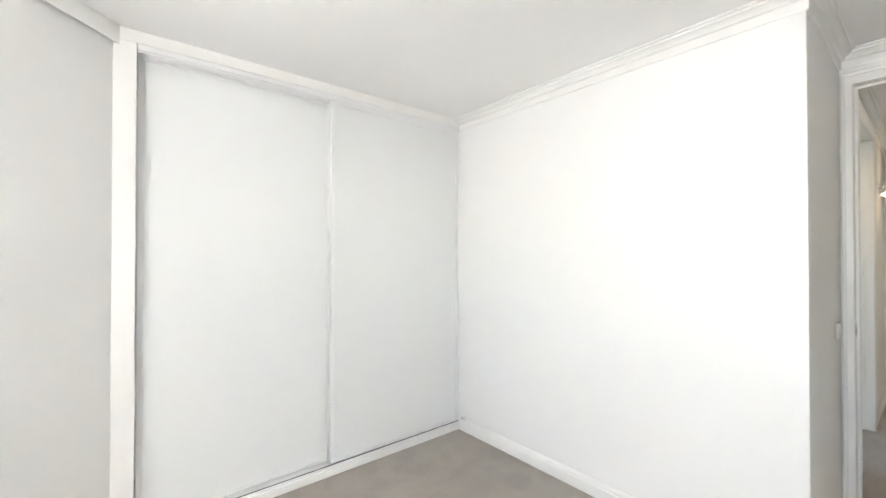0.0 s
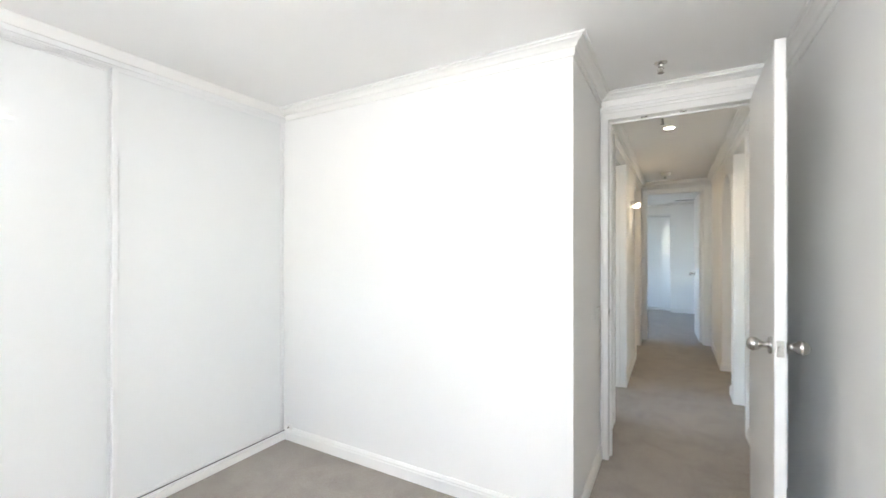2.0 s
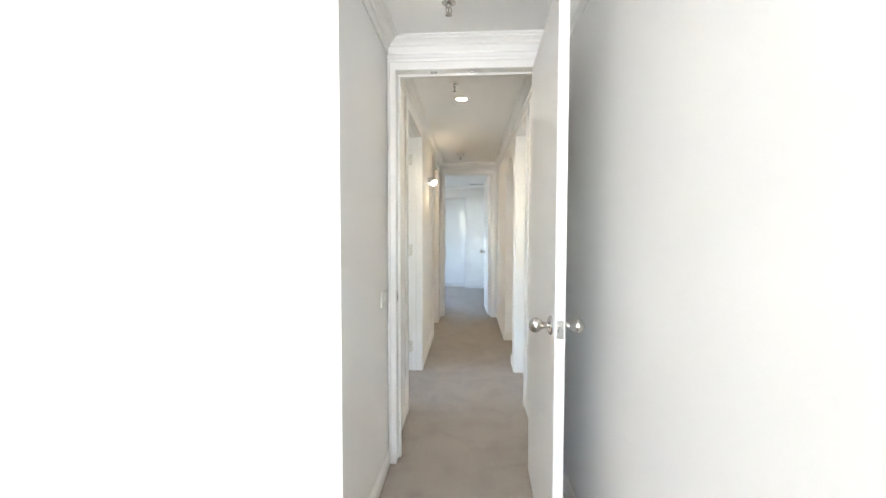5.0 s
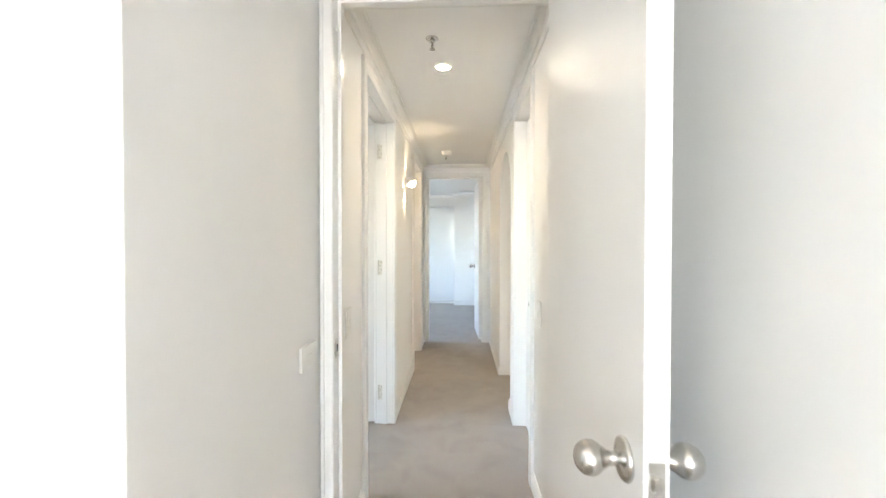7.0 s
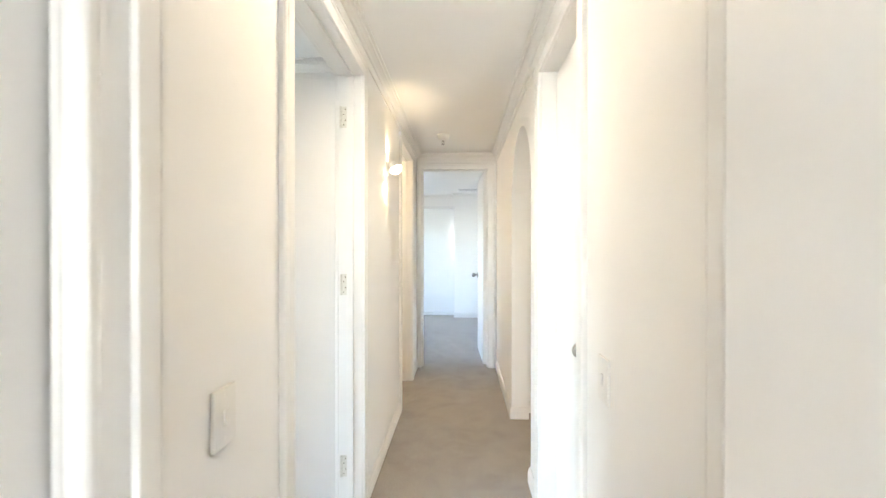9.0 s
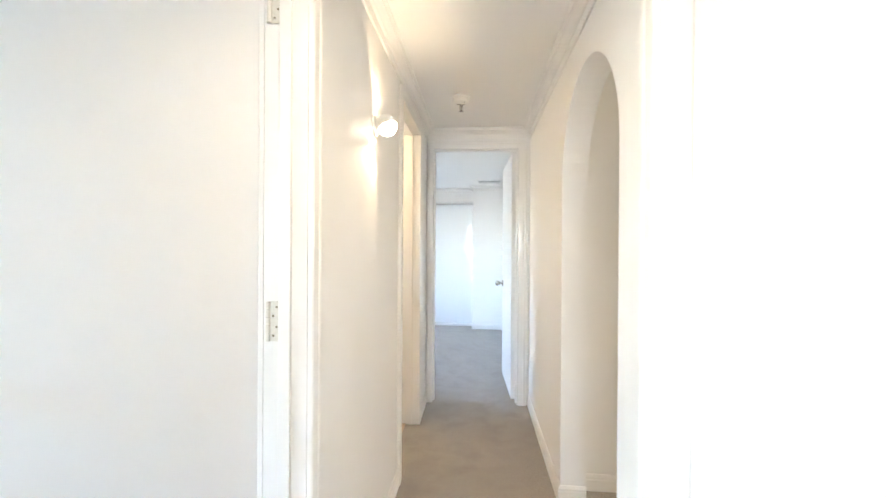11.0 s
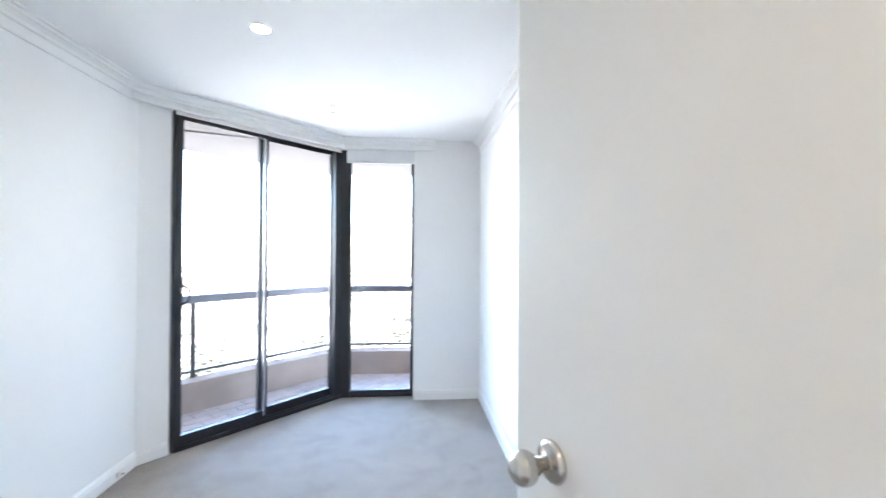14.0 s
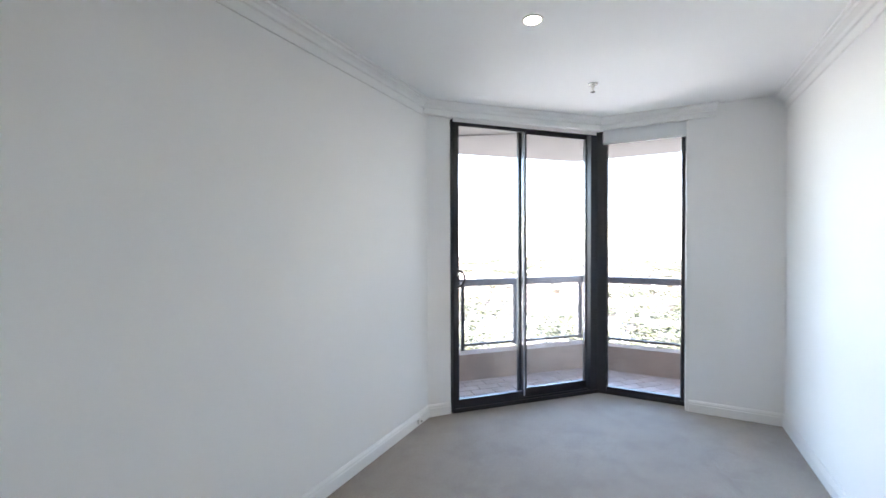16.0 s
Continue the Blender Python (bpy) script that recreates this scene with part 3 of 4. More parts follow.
trim = structure("trim_bay_head", box((0.0, -0.0625, 2.127), (DOOR_LEN - 0.03, -0.0565, 2.1555), 0.002), TRIM, "white strip above the glass door", "trim")
trim.matrix_world = BAYM
structure("pelmet", pelmet(), TRIM, "white moulded pelmet above the glass door and window", "pelmet")
structure("bay_head", prism([(-3.135, 2.79, 2.156), (-4.035, 3.735, 2.156), (-4.035, 4.419, 2.156), (-3.98, 4.419, 2.156), (-3.98, 3.765, 2.156), (-3.09, 2.83, 2.156)], (0, 0, CEIL - 2.156)), PAINT, "white lintel over the glazed bay")

blind = thing("roller_blind", Matrix(), "white roller blind rolled up at the window's head", "blind")
part("blind_fabric", box((-3.892, 3.825, 2.042), (-3.886, 4.402, 2.148), 0.001), BLIND, blind)
part("bottom_bar", lathe([(0, 0), (0.007, 0), (0.007, 0.575), (0, 0.575)], 12, pose(-3.889, 3.826, 2.040, -90, 0, 0)), WHITE_METAL, blind, smooth=True)
part("roller_tube", lathe([(0, 0), (0.02, 0), (0.02, 0.565), (0, 0.565)], 18, pose(-3.912, 3.83, 2.126, -90, 0, 0)), BLIND, blind, smooth=True)

# recessed wardrobe in the balcony room
recess = thing("recessed_wardrobe", Matrix(), "white sliding wardrobe doors recessed in the wall", "wardrobe")
part("side_trim", box((-2.309, RY + 0.045, 0.001), (-2.23, RY + 0.075, H - 0.002), 0.004), TRIM, recess)
for x0, x1, y in ((-2.23, -1.49, RY + 0.06), (-1.52, -0.751, RY + 0.085)):
    door = part("wardrobe_door", box((x0, y, 0.03), (x1, y + 0.02, H - 0.03), 0.003), PANEL, recess)
part("head_track", box((-2.23, RY + 0.05, H - 0.03), (-0.751, RY + 0.118, H - 0.002), 0.002), WHITE_METAL, recess)
part("floor_track", box((-2.23, RY + 0.05, 0.001), (-0.751, RY + 0.118, 0.03), 0.002), WHITE_METAL, recess)


# ---- wardrobes ----
def wardrobe(name, x, y0, ym, y1, head, label):
    """Two white gloss doors sliding past each other; the front one is the far one."""
    ob = thing(name, Matrix(), label, "wardrobe")
    part("plinth", box((x - 0.10, y0, 0.001), (x + 0.022, y1, 0.042), 0.003), TRIM, ob)
    part("floor_track", box((x - 0.075, y0 + 0.002, 0.042), (x + 0.012, y1, 0.052), 0.001), WHITE_METAL, ob)
    # dark strips drawn for the shade in the two grooves
    for g in (-0.066, -0.004):
        part("track_groove", box((x + g, y0 + 0.004, 0.0522), (x + g + 0.006, y1 - 0.002, 0.0545)), DARK, ob)
    part("head_track", box((x - 0.10, y0 + 0.002, head), (x + 0.009, y1, head + 0.0243), 0.001), WHITE_METAL, ob)
    for g in (-0.040, -0.018, 0.0015):
        part("track_rib", box((x + g, y0 + 0.004, head - 0.010), (x + g + 0.0025, y1 - 0.002, head - 0.0002)), WHITE_METAL, ob)
    for a, b, d in ((y0 + 0.003, ym + 0.025, x - 0.055), (ym, y1 - 0.003, x - 0.012)):
        door = part("sliding_door", box((d - 0.014, a + 0.02, 0.062), (d + 0.001, b - 0.02, head - 0.003)), PANEL, ob, "glossy white sliding wardrobe door")
        for s, t in ((a, a + 0.024), (b - 0.024, b)):
            part("stile", box((d - 0.016, s, 0.057), (d + 0.008, t, head - 0.002), 0.003), WHITE_METAL, door)
        part("top_rail", box((d - 0.016, a + 0.024, head - 0.020), (d + 0.004, b - 0.024, head - 0.002), 0.002), WHITE_METAL, door)
        part("bottom_rail", box((d - 0.016, a + 0.024, 0.057), (d + 0.005, b - 0.024, 0.072), 0.002), WHITE_METAL, door)
    return ob


WX = -2.206
wardrobe("wardrobe", WX, 0.635, 1.535, YA, 2.162, "built-in wardrobe with two glossy white sliding doors")
structure("wardrobe_jamb", box((WX - 0.12, 0.552, 0.001), (WX + 0.014, 0.633, 2.1865), 0.004), TRIM, "white jamb board between wall and wardrobe", "trim")
structure("wardrobe_head", box((WX - 0.12, 0.552, 2.187), (WX + 0.014, YA, CEIL), 0), TRIM, "white fascia above the wardrobe doors", "trim")

far_robe = thing("wardrobe", Matrix(), "far built-in wardrobe with glossy white sliding doors", "wardrobe")
part("plinth", box((-3.18, 10.40, 0.001), (0.066, 10.52, 0.035), 0.002), TRIM, far_robe)
part("head_rail", box((-3.18, 10.40, 1.99), (0.066, 10.52, 2.03), 0.002), WHITE_METAL, far_robe)
for a, b, d in ((-0.90, 0.064, 10.425), (-1.86, -0.876, 10.46), (-2.80, -1.84, 10.425)):
    door = part("sliding_door", box((a + 0.02, d, 0.045), (b - 0.02, d + 0.014, 1.985)), PANEL, far_robe, "glossy white sliding wardrobe door")
    for s, t in ((a, a + 0.022), (b - 0.022, b)):
        part("stile", box((s, d - 0.008, 0.04), (t, d + 0.016, 1.988), 0.003), WHITE_METAL, door)
part("end_panel", box((-3.18, 10.41, 0.036), (-2.80, 10.43, 1.989), 0.002), TRIM, far_robe)


# ---- fixtures ----
def downlight(x, y):
    ob = thing("downlight", pose(x, y, CEIL), "lit round recessed downlight in a white rim", "downlight", "recessed downlights")
    part("rim", lathe([(0.034, -0.0005), (0.047, -0.0005), (0.047, -0.003), (0.043, -0.006), (0.036, -0.006), (0.034, -0.0005)], 40), PLASTIC, ob, smooth=True)
    part("diffuser", lathe([(0, -0.003), (0.0345, -0.003), (0.0345, -0.0005), (0, -0.0005)], 40), LAMP_GLASS, ob, "glowing warm white diffuser")
    return ob


for x, y in ((0.082, 4.257), (-2.175, 3.71), (-0.50, 1.60)):
    downlight(x, y)


def sprinkler(x, y, turn=0):
    ob = thing("fire_sprinkler", pose(x, y, CEIL, 0, 0, turn), "chrome pendent fire sprinkler under the ceiling", "sprinkler", "fire sprinklers")
    part("escutcheon", lathe([(0.012, -0.001), (0.030, -0.001), (0.031, -0.003), (0.024, -0.008), (0.012, -0.010)], 32), STEEL, ob, smooth=True)
    part("body", lathe([(0.0095, -0.004), (0.0095, -0.022), (0.0075, -0.024), (0, -0.024)], 20), STEEL, ob, smooth=True)
    bm = bmesh.new()
    for s in (-1, 1):
        tube([(s * 0.008, 0, -0.020), (s * 0.013, 0, -0.030), (s * 0.012, 0, -0.040), (s * 0.003, 0, -0.049)], 0.0022, 8, bm)
    part("frame_arms", bm, STEEL, ob, smooth=True)
    part("bulb", lathe([(0, -0.024), (0.0022, -0.025), (0.0022, -0.045), (0, -0.046)], 10), SCREW, ob, smooth=True)
    part("deflector", lathe([(0, -0.049), (0.005, -0.049), (0.015, -0.052), (0.0155, -0.0535), (0.005, -0.0515), (0, -0.0515)], 24), STEEL, ob, smooth=True)
    return ob


for x, y, turn in ((0.052, 2.975, 20), (0.042, 3.939, 70), (-3.07, 3.852, 10), (0.021, 6.495, 40)):
    sprinkler(x, y, turn)

smoke = thing("smoke_detector", pose(0.028, 6.37, CEIL), "round white smoke detector on the hall ceiling", "smoke detector")
part("base", lathe([(0, -0.0005), (0.054, -0.0005), (0.055, -0.012), (0.052, -0.015), (0, -0.015)], 40), PLASTIC, smoke, smooth=True)
part("cover", lathe([(0.047, -0.0155), (0.048, -0.028), (0.043, -0.036), (0.030, -0.041), (0, -0.042)], 40), PLASTIC, smoke, smooth=True)
part("indicator", lathe([(0, -0.0405), (0.003, -0.0405), (0.003, -0.043), (0, -0.043)], 10, Matrix.Translation((0.018, -0.012, 0))), DARK, smoke)


def wall_light():
    """A white tilted cup on a wall plate, open above and below, that throws a beam both ways."""
    ob = thing("wall_light", pose(XL, 5.40, 1.765), "lit white up-and-down wall light", "wall light")
    part("wall_plate", lathe([(0, 0.0005), (0.042, 0.0005), (0.042, 0.008), (0.036, 0.013), (0, 0.013)], 32, Matrix.Rotation(radians(90), 4, "Y")), PLASTIC, ob, smooth=True)
    part("arm", tube([(0.01, 0, 0), (0.02, 0, 0)], 0.010, 14), PLASTIC, ob, smooth=True)
    m = pose(0.052, 0, 0) @ Matrix.Rotation(radians(-28), 4, "Y") @ Matrix.Rotation(radians(-14), 4, "X")
    ball = [(0.044 * math.sin(radians(a)), 0.048 * math.cos(radians(a))) for a in range(32, 107, 5)]
    inner = [(0.0415 * math.sin(radians(a)), 0.0455 * math.cos(radians(a))) for a in range(102, 31, -5)]
    part("shade", lathe(ball + inner + ball[:1], 36, m), PLASTIC, ob, "white enamelled ball shade", True)
    part("lower_lens", lathe([(0.0395 * math.sin(radians(a)), 0.042 * math.cos(radians(a))) for a in range(98, 181, 6)] + [(0, -0.042)], 36, m), BULB_GLASS, ob, "glowing white lower lens", True)
    part("upper_lens", lathe([(0, 0.036), (0.015, 0.036), (0.027, 0.032), (0.027, 0.028), (0, 0.028)], 32, m), BULB_GLASS, ob, "glowing white upper lens", True)
    for s, power, lean, wide in ((1, 0.15, -0.16, 96), (-1, 0.13, 0.26, 92)):
        eye = (XL + 0.052, 5.40, 1.765 + (0.045 if s > 0 else -0.068))
        lamp("wall_light_bulb", "SPOT", look(eye, (XL - 0.02, 5.40 - lean, 1.765 + 0.6 * s)), power, WARM, spot_size=radians(wide), spot_blend=0.4, shadow_soft_size=0.02)
    return ob


wall_light()


def switch(m, label, cat="light switch", wide=False):
    """A plate with a rocker and two screw caps, upright or lying; its front looks along +y."""
    ob = thing("light_switch", m @ Matrix.Rotation(radians(90), 4, "Y") if wide else m, label, cat)
    part("plate", box((-0.036, 0.0005, -0.058), (0.036, 0.009, 0.058), 0.003), PLASTIC, ob)
    part("rocker", prism([(-0.007, 0.009, -0.014), (0.007, 0.009, -0.014), (0.007, 0.0145, -0.014), (-0.007, 0.0145, -0.014)], (0, -0.0025, 0.028)), PLASTIC, ob)
    for z in (-0.042, 0.042):
        part("screw_cap", lathe([(0, 0.0098), (0.004, 0.0098), (0.0045, 0.0088)], 14, Matrix.Translation((0, 0, z)) @ Matrix.Rotation(radians(-90), 4, "X")), PLASTIC, ob)
    return ob


switch(pose(XL, 3.179, 0.912, 0, 0, -90), "white rocker light switch beside the bedroom doorway", wide=True)
switch(pose(XL, 3.62, 0.93, 0, 0, -90), "white rocker light switch on the hall wall")
switch(pose(XR, 3.905, 0.922, 0, 0, 90), "white rocker light switch beside the closet door")

vent = thing("ceiling_vent", pose(0.30, 9.72, CEIL), "white slotted air vent in the far ceiling", "air vent")
part("frame", box((-0.17, -0.09, -0.008), (0.17, 0.09, -0.0005), 0.002), WHITE_METAL, vent)
# dark sheet in place of the shade behind the slats
part("opening", box((-0.145, -0.065, -0.0095), (0.145, 0.065, -0.0085)), DARK, vent)
for k in range(6):
    slat = part("slat", box((-0.145, -0.008, -0.0012), (0.145, 0.008, 0.0012)), WHITE_METAL, vent)
    slat.matrix_world = pose(0.30, 9.72 - 0.055 + 0.022 * k, CEIL - 0.012, 35, 0, 0)


def cable_outlet(m):
    ob = thing("cable_outlet", m, "small white cable outlet on the skirting", "outlet")
    part("cover", box((-0.022, 0.0, -0.016), (0.022, 0.014, 0.016), 0.003), PLASTIC, ob)
    part("socket", lathe([(0.0035, 0.0), (0.0055, 0.0), (0.0055, 0.010), (0.0035, 0.010), (0.0035, 0.0)], 14, Matrix.Translation((0, 0.0135, 0)) @ Matrix.Rotation(radians(-90), 4, "X")), STEEL, ob)
    return ob


cable_outlet(pose(-2.75, YB + 0.0142, 0.035))
cable_outlet(pose(-2.72, RY - 0.0142, 0.035, 0, 0, 180))
cable_outlet(pose(-2.13, YA - 0.0142, 0.10, 0, 0, 180))

# ---- balcony ----
E0, E1, E2 = (-2.96, 1.50), (-4.962, 3.502), (-4.962, 6.2)      # inner face of the parapet, on the plan
BZ = -0.05


def strip(inner, thick, z0, z1):
    """A wall along the balcony's edge, from its inner line outwards."""
    pts = [Vector(p) for p in inner]
    ways = [(b - a).normalized() for a, b in zip(pts, pts[1:])]
    outer = []
    for i, p in enumerate(pts):
        a, b = ways[max(i - 1, 0)], ways[min(i, len(ways) - 1)]
        na, nb = Vector((-a.y, a.x)), Vector((-b.y, b.x))
        outer.append(p + (na + nb) / (1 + na.dot(nb)) * thick)
    return prism([(p.x, p.y, z0) for p in pts] + [(p.x, p.y, z0) for p in outer[::-1]], (0, 0, z1 - z0))


EDGE = (E0, E1, E2)
structure("balcony_floor", prism([(-2.96, 1.50, BZ - 0.2), (-5.05, 3.54, BZ - 0.2), (-5.05, 6.2, BZ - 0.2), (-4.022, 6.2, BZ - 0.2), (-4.022, 3.768, BZ - 0.2), (-3.102, 2.828, BZ - 0.2), (-3.102, 1.50, BZ - 0.2)], (0, 0, 0.188)), GROUT, "mortar bed under the balcony pavers", "balcony")
structure("balcony_parapet", strip(EDGE, -0.16, BZ - 0.3, 0.196), RENDER, "low pink-beige rendered balcony parapet", "parapet")
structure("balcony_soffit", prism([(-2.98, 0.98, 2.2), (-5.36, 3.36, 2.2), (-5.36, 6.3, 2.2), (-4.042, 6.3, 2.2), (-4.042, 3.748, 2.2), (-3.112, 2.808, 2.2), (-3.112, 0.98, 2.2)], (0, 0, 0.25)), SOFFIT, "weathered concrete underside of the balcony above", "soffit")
structure("wall_outside", box((-4.03, 4.422, -0.3), (-3.981, 6.3, 2.25)), RENDER, "pink-beige rendered outside wall of the building")
structure("wall_outside_south", box((-3.18, 0.2, -0.3), (-3.121, 2.79, 2.25)), RENDER, "pink-beige rendered outside wall of the building")

railing = thing("balcony_railing", Matrix(), "grey metal balcony railing on the low parapet", "railing")
mid = 0.08
R0, R1, R2 = (E0[0] - mid * 0.7, E0[1] - mid * 0.7), (E1[0] - mid, E1[1] - mid * 0.41), (E2[0] - mid, E2[1])
for a, b in ((R0, R1), (R1, R2)):
    d = Vector(b) - Vector(a)
    turn = math.degrees(math.atan2(d.y, d.x))
    n = d.length
    for name, z, hh, ww in (("handrail", 0.852, 0.034, 0.034), ("lower_rail", 0.224, 0.011, 0.016)):
        bar = part(name, box((-0.02, -ww, -hh), (n + 0.02, ww, hh), 0.006), RAIL if name == "handrail" else DARK_RAIL, railing)
        bar.matrix_world = pose(a[0], a[1], z, 0, 0, turn)
    k = 3 if n > 2.8 else 2
    for i in range(k + 1):
        p = Vector(a) + d * (i / k if k == 2 else (0.0, 0.44, 0.72, 1.0)[i])
        up = part("rail_post", box((-0.017, -0.017, 0.196), (0.017, 0.017, 0.818), 0.003), RAIL, railing)
        up.matrix_world = pose(p.x, p.y, 0, 0, 0, turn)
    sheet = part("glass_infill", box((0.03, -0.003, 0.235), (n - 0.03, 0.003, 0.818)), GLASS, railing, "clear glass infill")
    sheet.matrix_world = pose(a[0], a[1], 0, 0, 0, turn)
    sheet.visible_shadow = False
# downpipe-like stay inside the parapet
stay = structure("rail_stay", box((-0.018, -0.012, 0.02), (0.018, 0.012, 0.83), 0.003), DARK_RAIL, "grey metal stay screwed to the parapet", "railing stay")
stay.matrix_world = pose(-3.972, 2.535, 0, 0, 0, -45)

# ---- the suburb below ----
GROUND = -62.0
LAND = material("suburb_ground", (0.29, 0.282, 0.27), 0.95, patch=0.4, patch_scale=0.02, grain=0.65, grain_scale=0.11)
FOLIAGE = material("tree_foliage", (0.085, 0.087, 0.07), 0.9, patch=0.5, patch_scale=0.05, grain=0.3, grain_scale=0.6)
TRUNK = material("tree_bark", (0.16, 0.12, 0.09), 0.9, grain=0.3, grain_scale=8)
ROOF = material("roof_tiles", (0.16, 0.135, 0.12), 0.85, vary=0.5, patch=0.2, patch_scale=0.08, grain=0.2, grain_scale=1.5)
BRICK = material("house_walls", (0.25, 0.21, 0.18), 0.9, patch=0.2, patch_scale=0.1, vary=0.3)
ROAD = material("suburb_road", (0.06, 0.06, 0.062), 0.9, patch=0.2, patch_scale=0.05)
HOUSE_GLASS = material("house_window", (0.05, 0.06, 0.07), 0.15)

bm = bmesh.new()
lathe([(0, GROUND), (300, GROUND), (1200, GROUND), (4500, GROUND - 10)], 64, pose(-300, 0, 0), bm)
structure("ground", bm, LAND, "wide suburb ground seen from high up", "ground")
bm = bmesh.new()
for k in range(9):
    box((-2200, -1500 + 340 * k, GROUND + 0.05), (-120, -1491 + 340 * k, GROUND + 0.25), 0, bm)
for k in range(7):
    box((-260 - 230 * k, -1500, GROUND + 0.06), (-251 - 230 * k, 1500, GROUND + 0.26), 0, bm)
structure("road", bm, ROAD, "grid of asphalt suburb streets", "road")


def house_walls(w, d, h):
    return box((-w / 2, -d / 2, 0), (w / 2, d / 2, h))


def hip_roof(w, d, h, top):
    bm = bmesh.new()
    e = 0.6
    a = [bm.verts.new(p) for p in ((-w / 2 - e, -d / 2 - e, h), (w / 2 + e, -d / 2 - e, h), (w / 2 + e, d / 2 + e, h), (-w / 2 - e, d / 2 + e, h))]
    r = [bm.verts.new((-(w - d) / 2 - 0.3, 0, h + top)), bm.verts.new(((w - d) / 2 + 0.3, 0, h + top))]
    for f in ((a[0], a[1], r[1], r[0]), (a[1], a[2], r[1]), (a[2], a[3], r[0], r[1]), (a[3], a[0], r[0]), (a[3], a[2], a[1], a[0])):
        bm.faces.new(f)
    return bm


def house():
    ob = thing("house", pose(0, 0, GROUND), "brick suburb house with a hipped tile roof", "house", "houses below")
    part("wall", house_walls(15, 10, 3.4), BRICK, ob)
    part("roof", hip_roof(15, 10, 3.4, 3.0), ROOF, ob)
    part("chimney", box((3, 1, 5.0), (3.9, 1.9, 7.4)), BRICK, ob)
    for x in (-5, 0.5, 5):
        part("window", box((x - 1, -5.05, 1.0), (x + 1, -4.95, 2.4)), HOUSE_GLASS, ob)
    for y in (-2, 2):
        part("window", box((7.45, y - 0.9, 1.0), (7.55, y + 0.9, 2.4)), HOUSE_GLASS, ob)
    return ob


rnd = random.Random(7)
first = house()
first.matrix_world = pose(-205, -60, GROUND, 0, 0, 15)
spots = []
for i in range(90):
    x, y = rnd.uniform(-420, -170), rnd.uniform(-330, 60)
    if all((x - a) ** 2 + (y - b) ** 2 > 24 ** 2 for a, b in spots) and (x + 205) ** 2 + (y + 60) ** 2 > 600:
        spots.append((x, y))
for x, y in spots[:60]:
    copy_thing(first, pose(x, y, GROUND, 0, 0, rnd.choice((0, 90)) + rnd.uniform(-8, 8)))


def soup(name, count, shape, mat, label, category):
    """Many small solids, joined: shape(rnd) gives vertices and faces."""
    verts, faces = [], []
    for i in range(count):
        v, f = shape(rnd)
        n = len(verts)
        verts += v
        faces += [[q + n for q in g] for g in f]
    mesh = bpy.data.meshes.new(name)
    mesh.from_pydata(verts, [], faces)
    mesh.materials.append(mat)
    return tagged(new(name, mesh), label, category, kind="stuff")


def spot_far(rnd, near=160.0):
    dist = near + 1350 * rnd.random() ** 1.5
    ang = rnd.uniform(radians(140), radians(225))
    return dist * math.cos(ang), dist * math.sin(ang)


def far_roof(rnd):
    x, y = spot_far(rnd, 430)
    w, d, h = rnd.uniform(10, 20), rnd.uniform(8, 12), rnd.uniform(3, 6)
    c, s = math.cos(rnd.choice((0, 1.57))), 0
    if abs(c) < 0.5:
        w, d = d, w
    z = GROUND
    v = [(x - w / 2, y - d / 2, z), (x + w / 2, y - d / 2, z), (x + w / 2, y + d / 2, z), (x - w / 2, y + d / 2, z)]
    v += [(a, b, z + h) for a, b, _ in v]
    v += [(x - w / 4, y, z + h + 3), (x + w / 4, y, z + h + 3)]
    f = [(0, 1, 5, 4), (1, 2, 6, 5), (2, 3, 7, 6), (3, 0, 4, 7), (4, 5, 9, 8), (5, 6, 9), (6, 7, 8, 9), (7, 4, 8)]
    return v, f


LEAF_V = [Vector(p) for p in ((1, 0, 0), (0, 1, 0), (-1, 0, 0), (0, -1, 0), (0, 0, 0.8), (0, 0, -0.7))]
LEAF_F = [(0, 1, 4), (1, 2, 4), (2, 3, 4), (3, 0, 4), (1, 0, 5), (2, 1, 5), (3, 2, 5), (0, 3, 5)]
groves = [spot_far(rnd, 150) for i in range(520)]


def far_tree(rnd):
    """A trunk under a crown of many small ragged leaf clumps, standing in a grove."""
    x, y = rnd.choice(groves)
    x, y = x + rnd.gauss(0, 9), y + rnd.gauss(0, 16)
    size = rnd.uniform(1.6, 4.2) * (1 + math.hypot(x, y) / 2600)
    v = [(x + a, y + b, GROUND + c) for c in (0, size) for a, b in ((-0.2, -0.2), (0.2, -0.2), (0, 0.25))]
    f = [(0, 1, 4, 3), (1, 2, 5, 4), (2, 0, 3, 5)]
    for k in range(13):
        o = Vector((rnd.gauss(0, 0.55), rnd.gauss(0, 0.55), rnd.uniform(0.6, 2.0))) * size
        r = size * rnd.uniform(0.16, 0.42)
        n = len(v)
        v += [(x + o.x + p.x * r * rnd.uniform(0.5, 1.5), y + o.y + p.y * r * rnd.uniform(0.5, 1.5), GROUND + o.z + p.z * r * rnd.uniform(0.5, 1.4)) for p in LEAF_V]
        f += [[q + n for q in g] for g in LEAF_F]
    return v, f


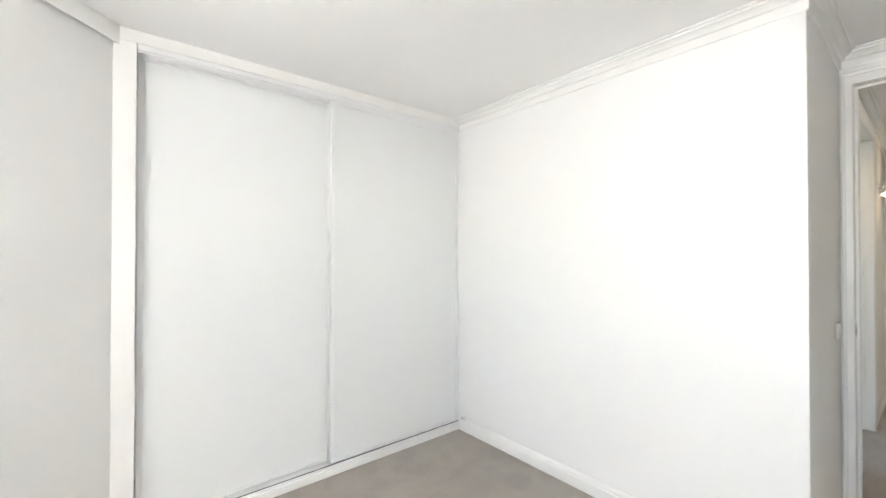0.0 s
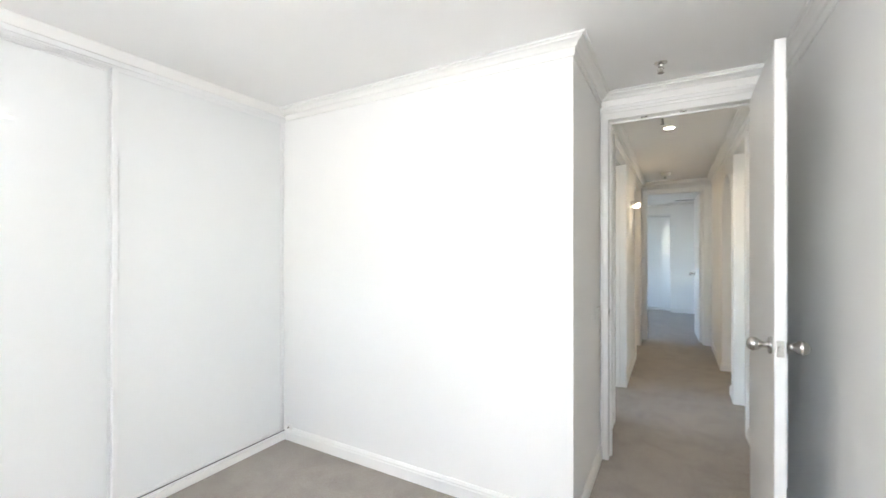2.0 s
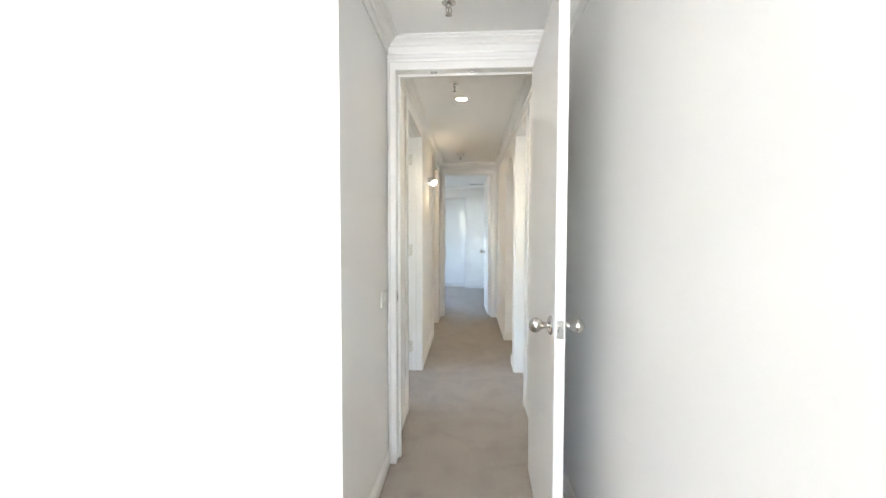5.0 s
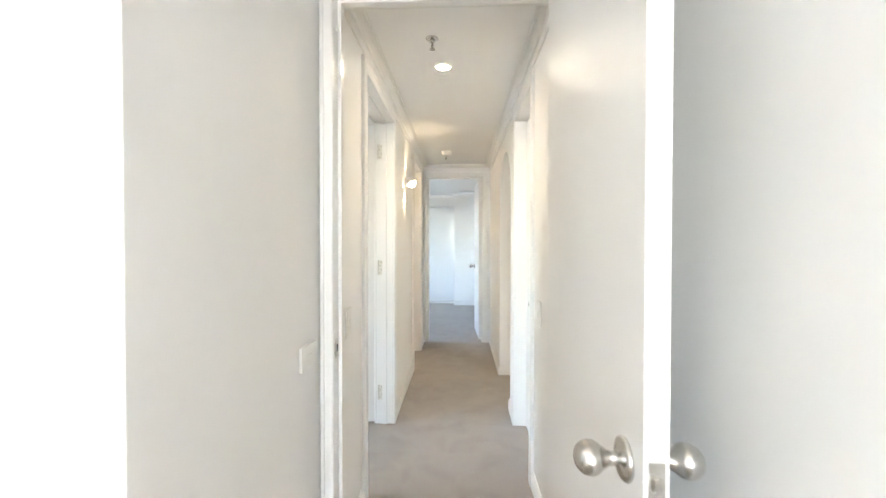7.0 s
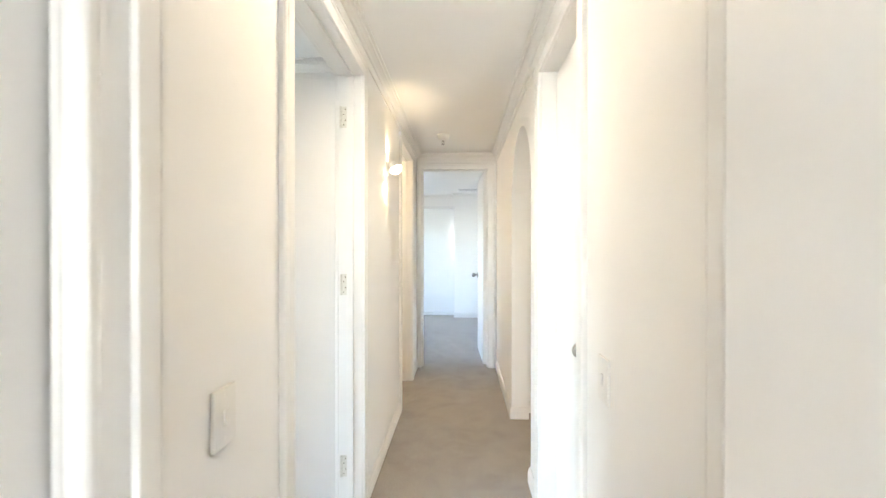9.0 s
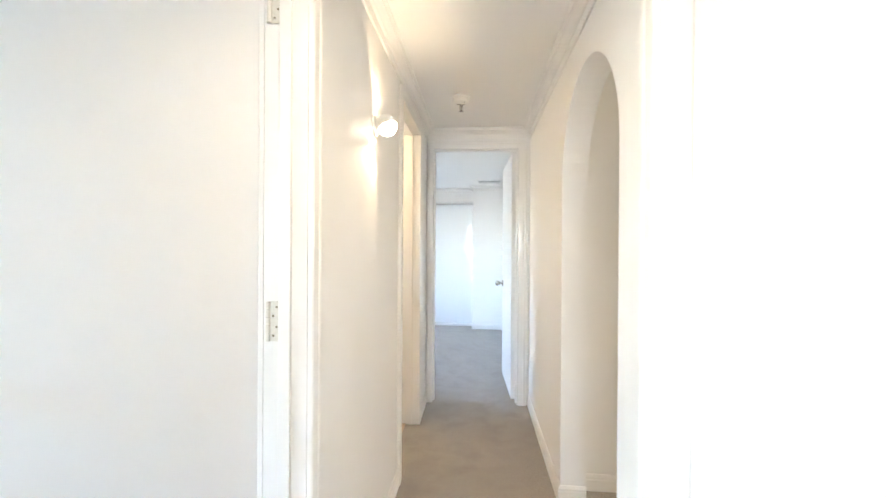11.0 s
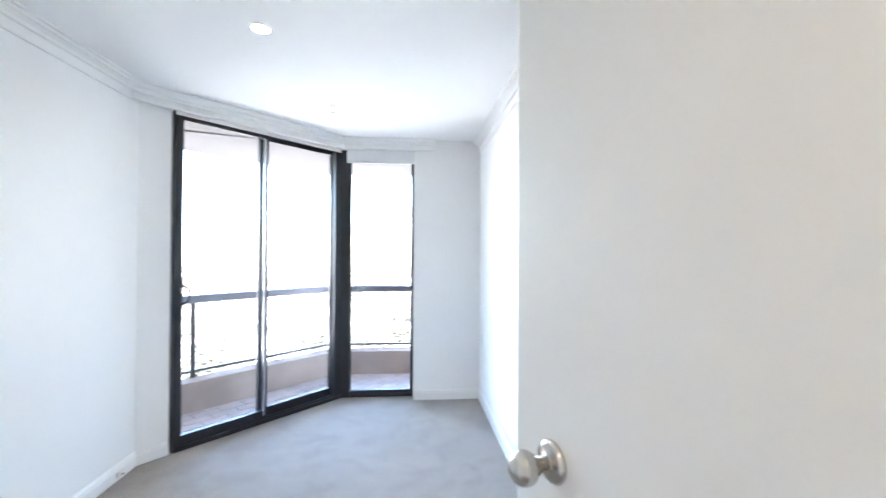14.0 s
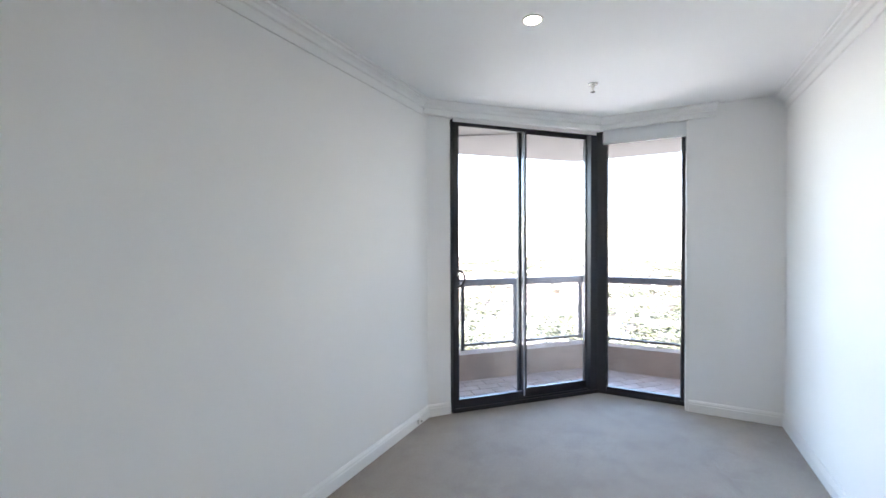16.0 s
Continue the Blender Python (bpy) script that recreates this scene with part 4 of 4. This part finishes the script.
def piecewise(mat, colours):
    """Each loose piece of the joined mesh takes a colour of its own."""
    nodes, links = mat.node_tree.nodes, mat.node_tree.links
    bsdf = nodes["Principled BSDF"]
    before = bsdf.inputs["Base Color"].links[0].from_socket
    where = nodes.new("ShaderNodeNewGeometry")
    ramp = nodes.new("ShaderNodeValToRGB")
    ramp.color_ramp.interpolation = "CONSTANT"
    while len(ramp.color_ramp.elements) < len(colours):
        ramp.color_ramp.elements.new(0.5)
    for k, c in enumerate(colours):
        ramp.color_ramp.elements[k].position = k / len(colours)
        ramp.color_ramp.elements[k].color = (*c, 1)
    links.new(where.outputs["Random Per Island"], ramp.inputs[0])
    mix = nodes.new("ShaderNodeMix")
    mix.data_type, mix.blend_type = "RGBA", "MULTIPLY"
    mix.inputs["Factor"].default_value = 1
    links.new(before, mix.inputs["A"])
    links.new(ramp.outputs[0], mix.inputs["B"])
    links.new(mix.outputs["Result"], bsdf.inputs["Base Color"])


piecewise(FOLIAGE, ((0.95, 1.0, 0.75), (0.7, 0.75, 0.6), (1.0, 0.95, 0.6), (0.55, 0.6, 0.55), (1.0, 0.9, 0.8), (0.8, 0.9, 0.6)))
piecewise(ROOF, ((1.0, 0.75, 0.6), (0.9, 0.85, 0.8), (0.45, 0.42, 0.42), (0.38, 0.38, 0.39), (1.0, 0.95, 0.9), (0.8, 0.6, 0.5)))
soup("far_roofs", 2200, far_roof, ROOF, "many small tiled suburb roofs in the distance", "houses")
soup("far_trees", 7500, far_tree, FOLIAGE, "scattered green suburb trees in the distance", "trees")

# ---- balcony pavers ----
bm = box((-0.0985, -0.0485, 0), (0.0985, 0.0485, 0.012))
paver_mesh = bpy.data.meshes.new("paver")
for v in bm.verts:
    if v.co.z > 0.006:
        v.co.x *= 0.985
        v.co.y *= 0.965
bm.to_mesh(paver_mesh)
bm.free()
paver_mesh.materials.append(PAVER)
bed = bpy.data.objects["balcony_floor"]
u, v = Vector((0.7071, -0.7071)), Vector((0.7071, 0.7071))
spots = []
for i in range(-16, 17):
    for j in range(-26, 27):
        p = Vector((-4.25, 3.15)) + u * (0.202 * (i + 0.5 * (j % 2))) + v * (0.102 * j)
        inner = p.x < -4.11 if p.y > 3.72 else (p.x + p.y) < -0.37
        outer = p.x > -4.88 and (p.x + p.y) > -1.38
        if inner and outer and p.y < 5.6:
            spots.append(((p - Vector((-4.25, 3.3))).length, p.x, p.y))
for far, x, y in sorted(spots)[:295]:
    paver = new("paver", paver_mesh)
    paver.parent = bed
    paver.location, paver.rotation_euler = (x, y, BZ - 0.012), (0, 0, radians(-45))
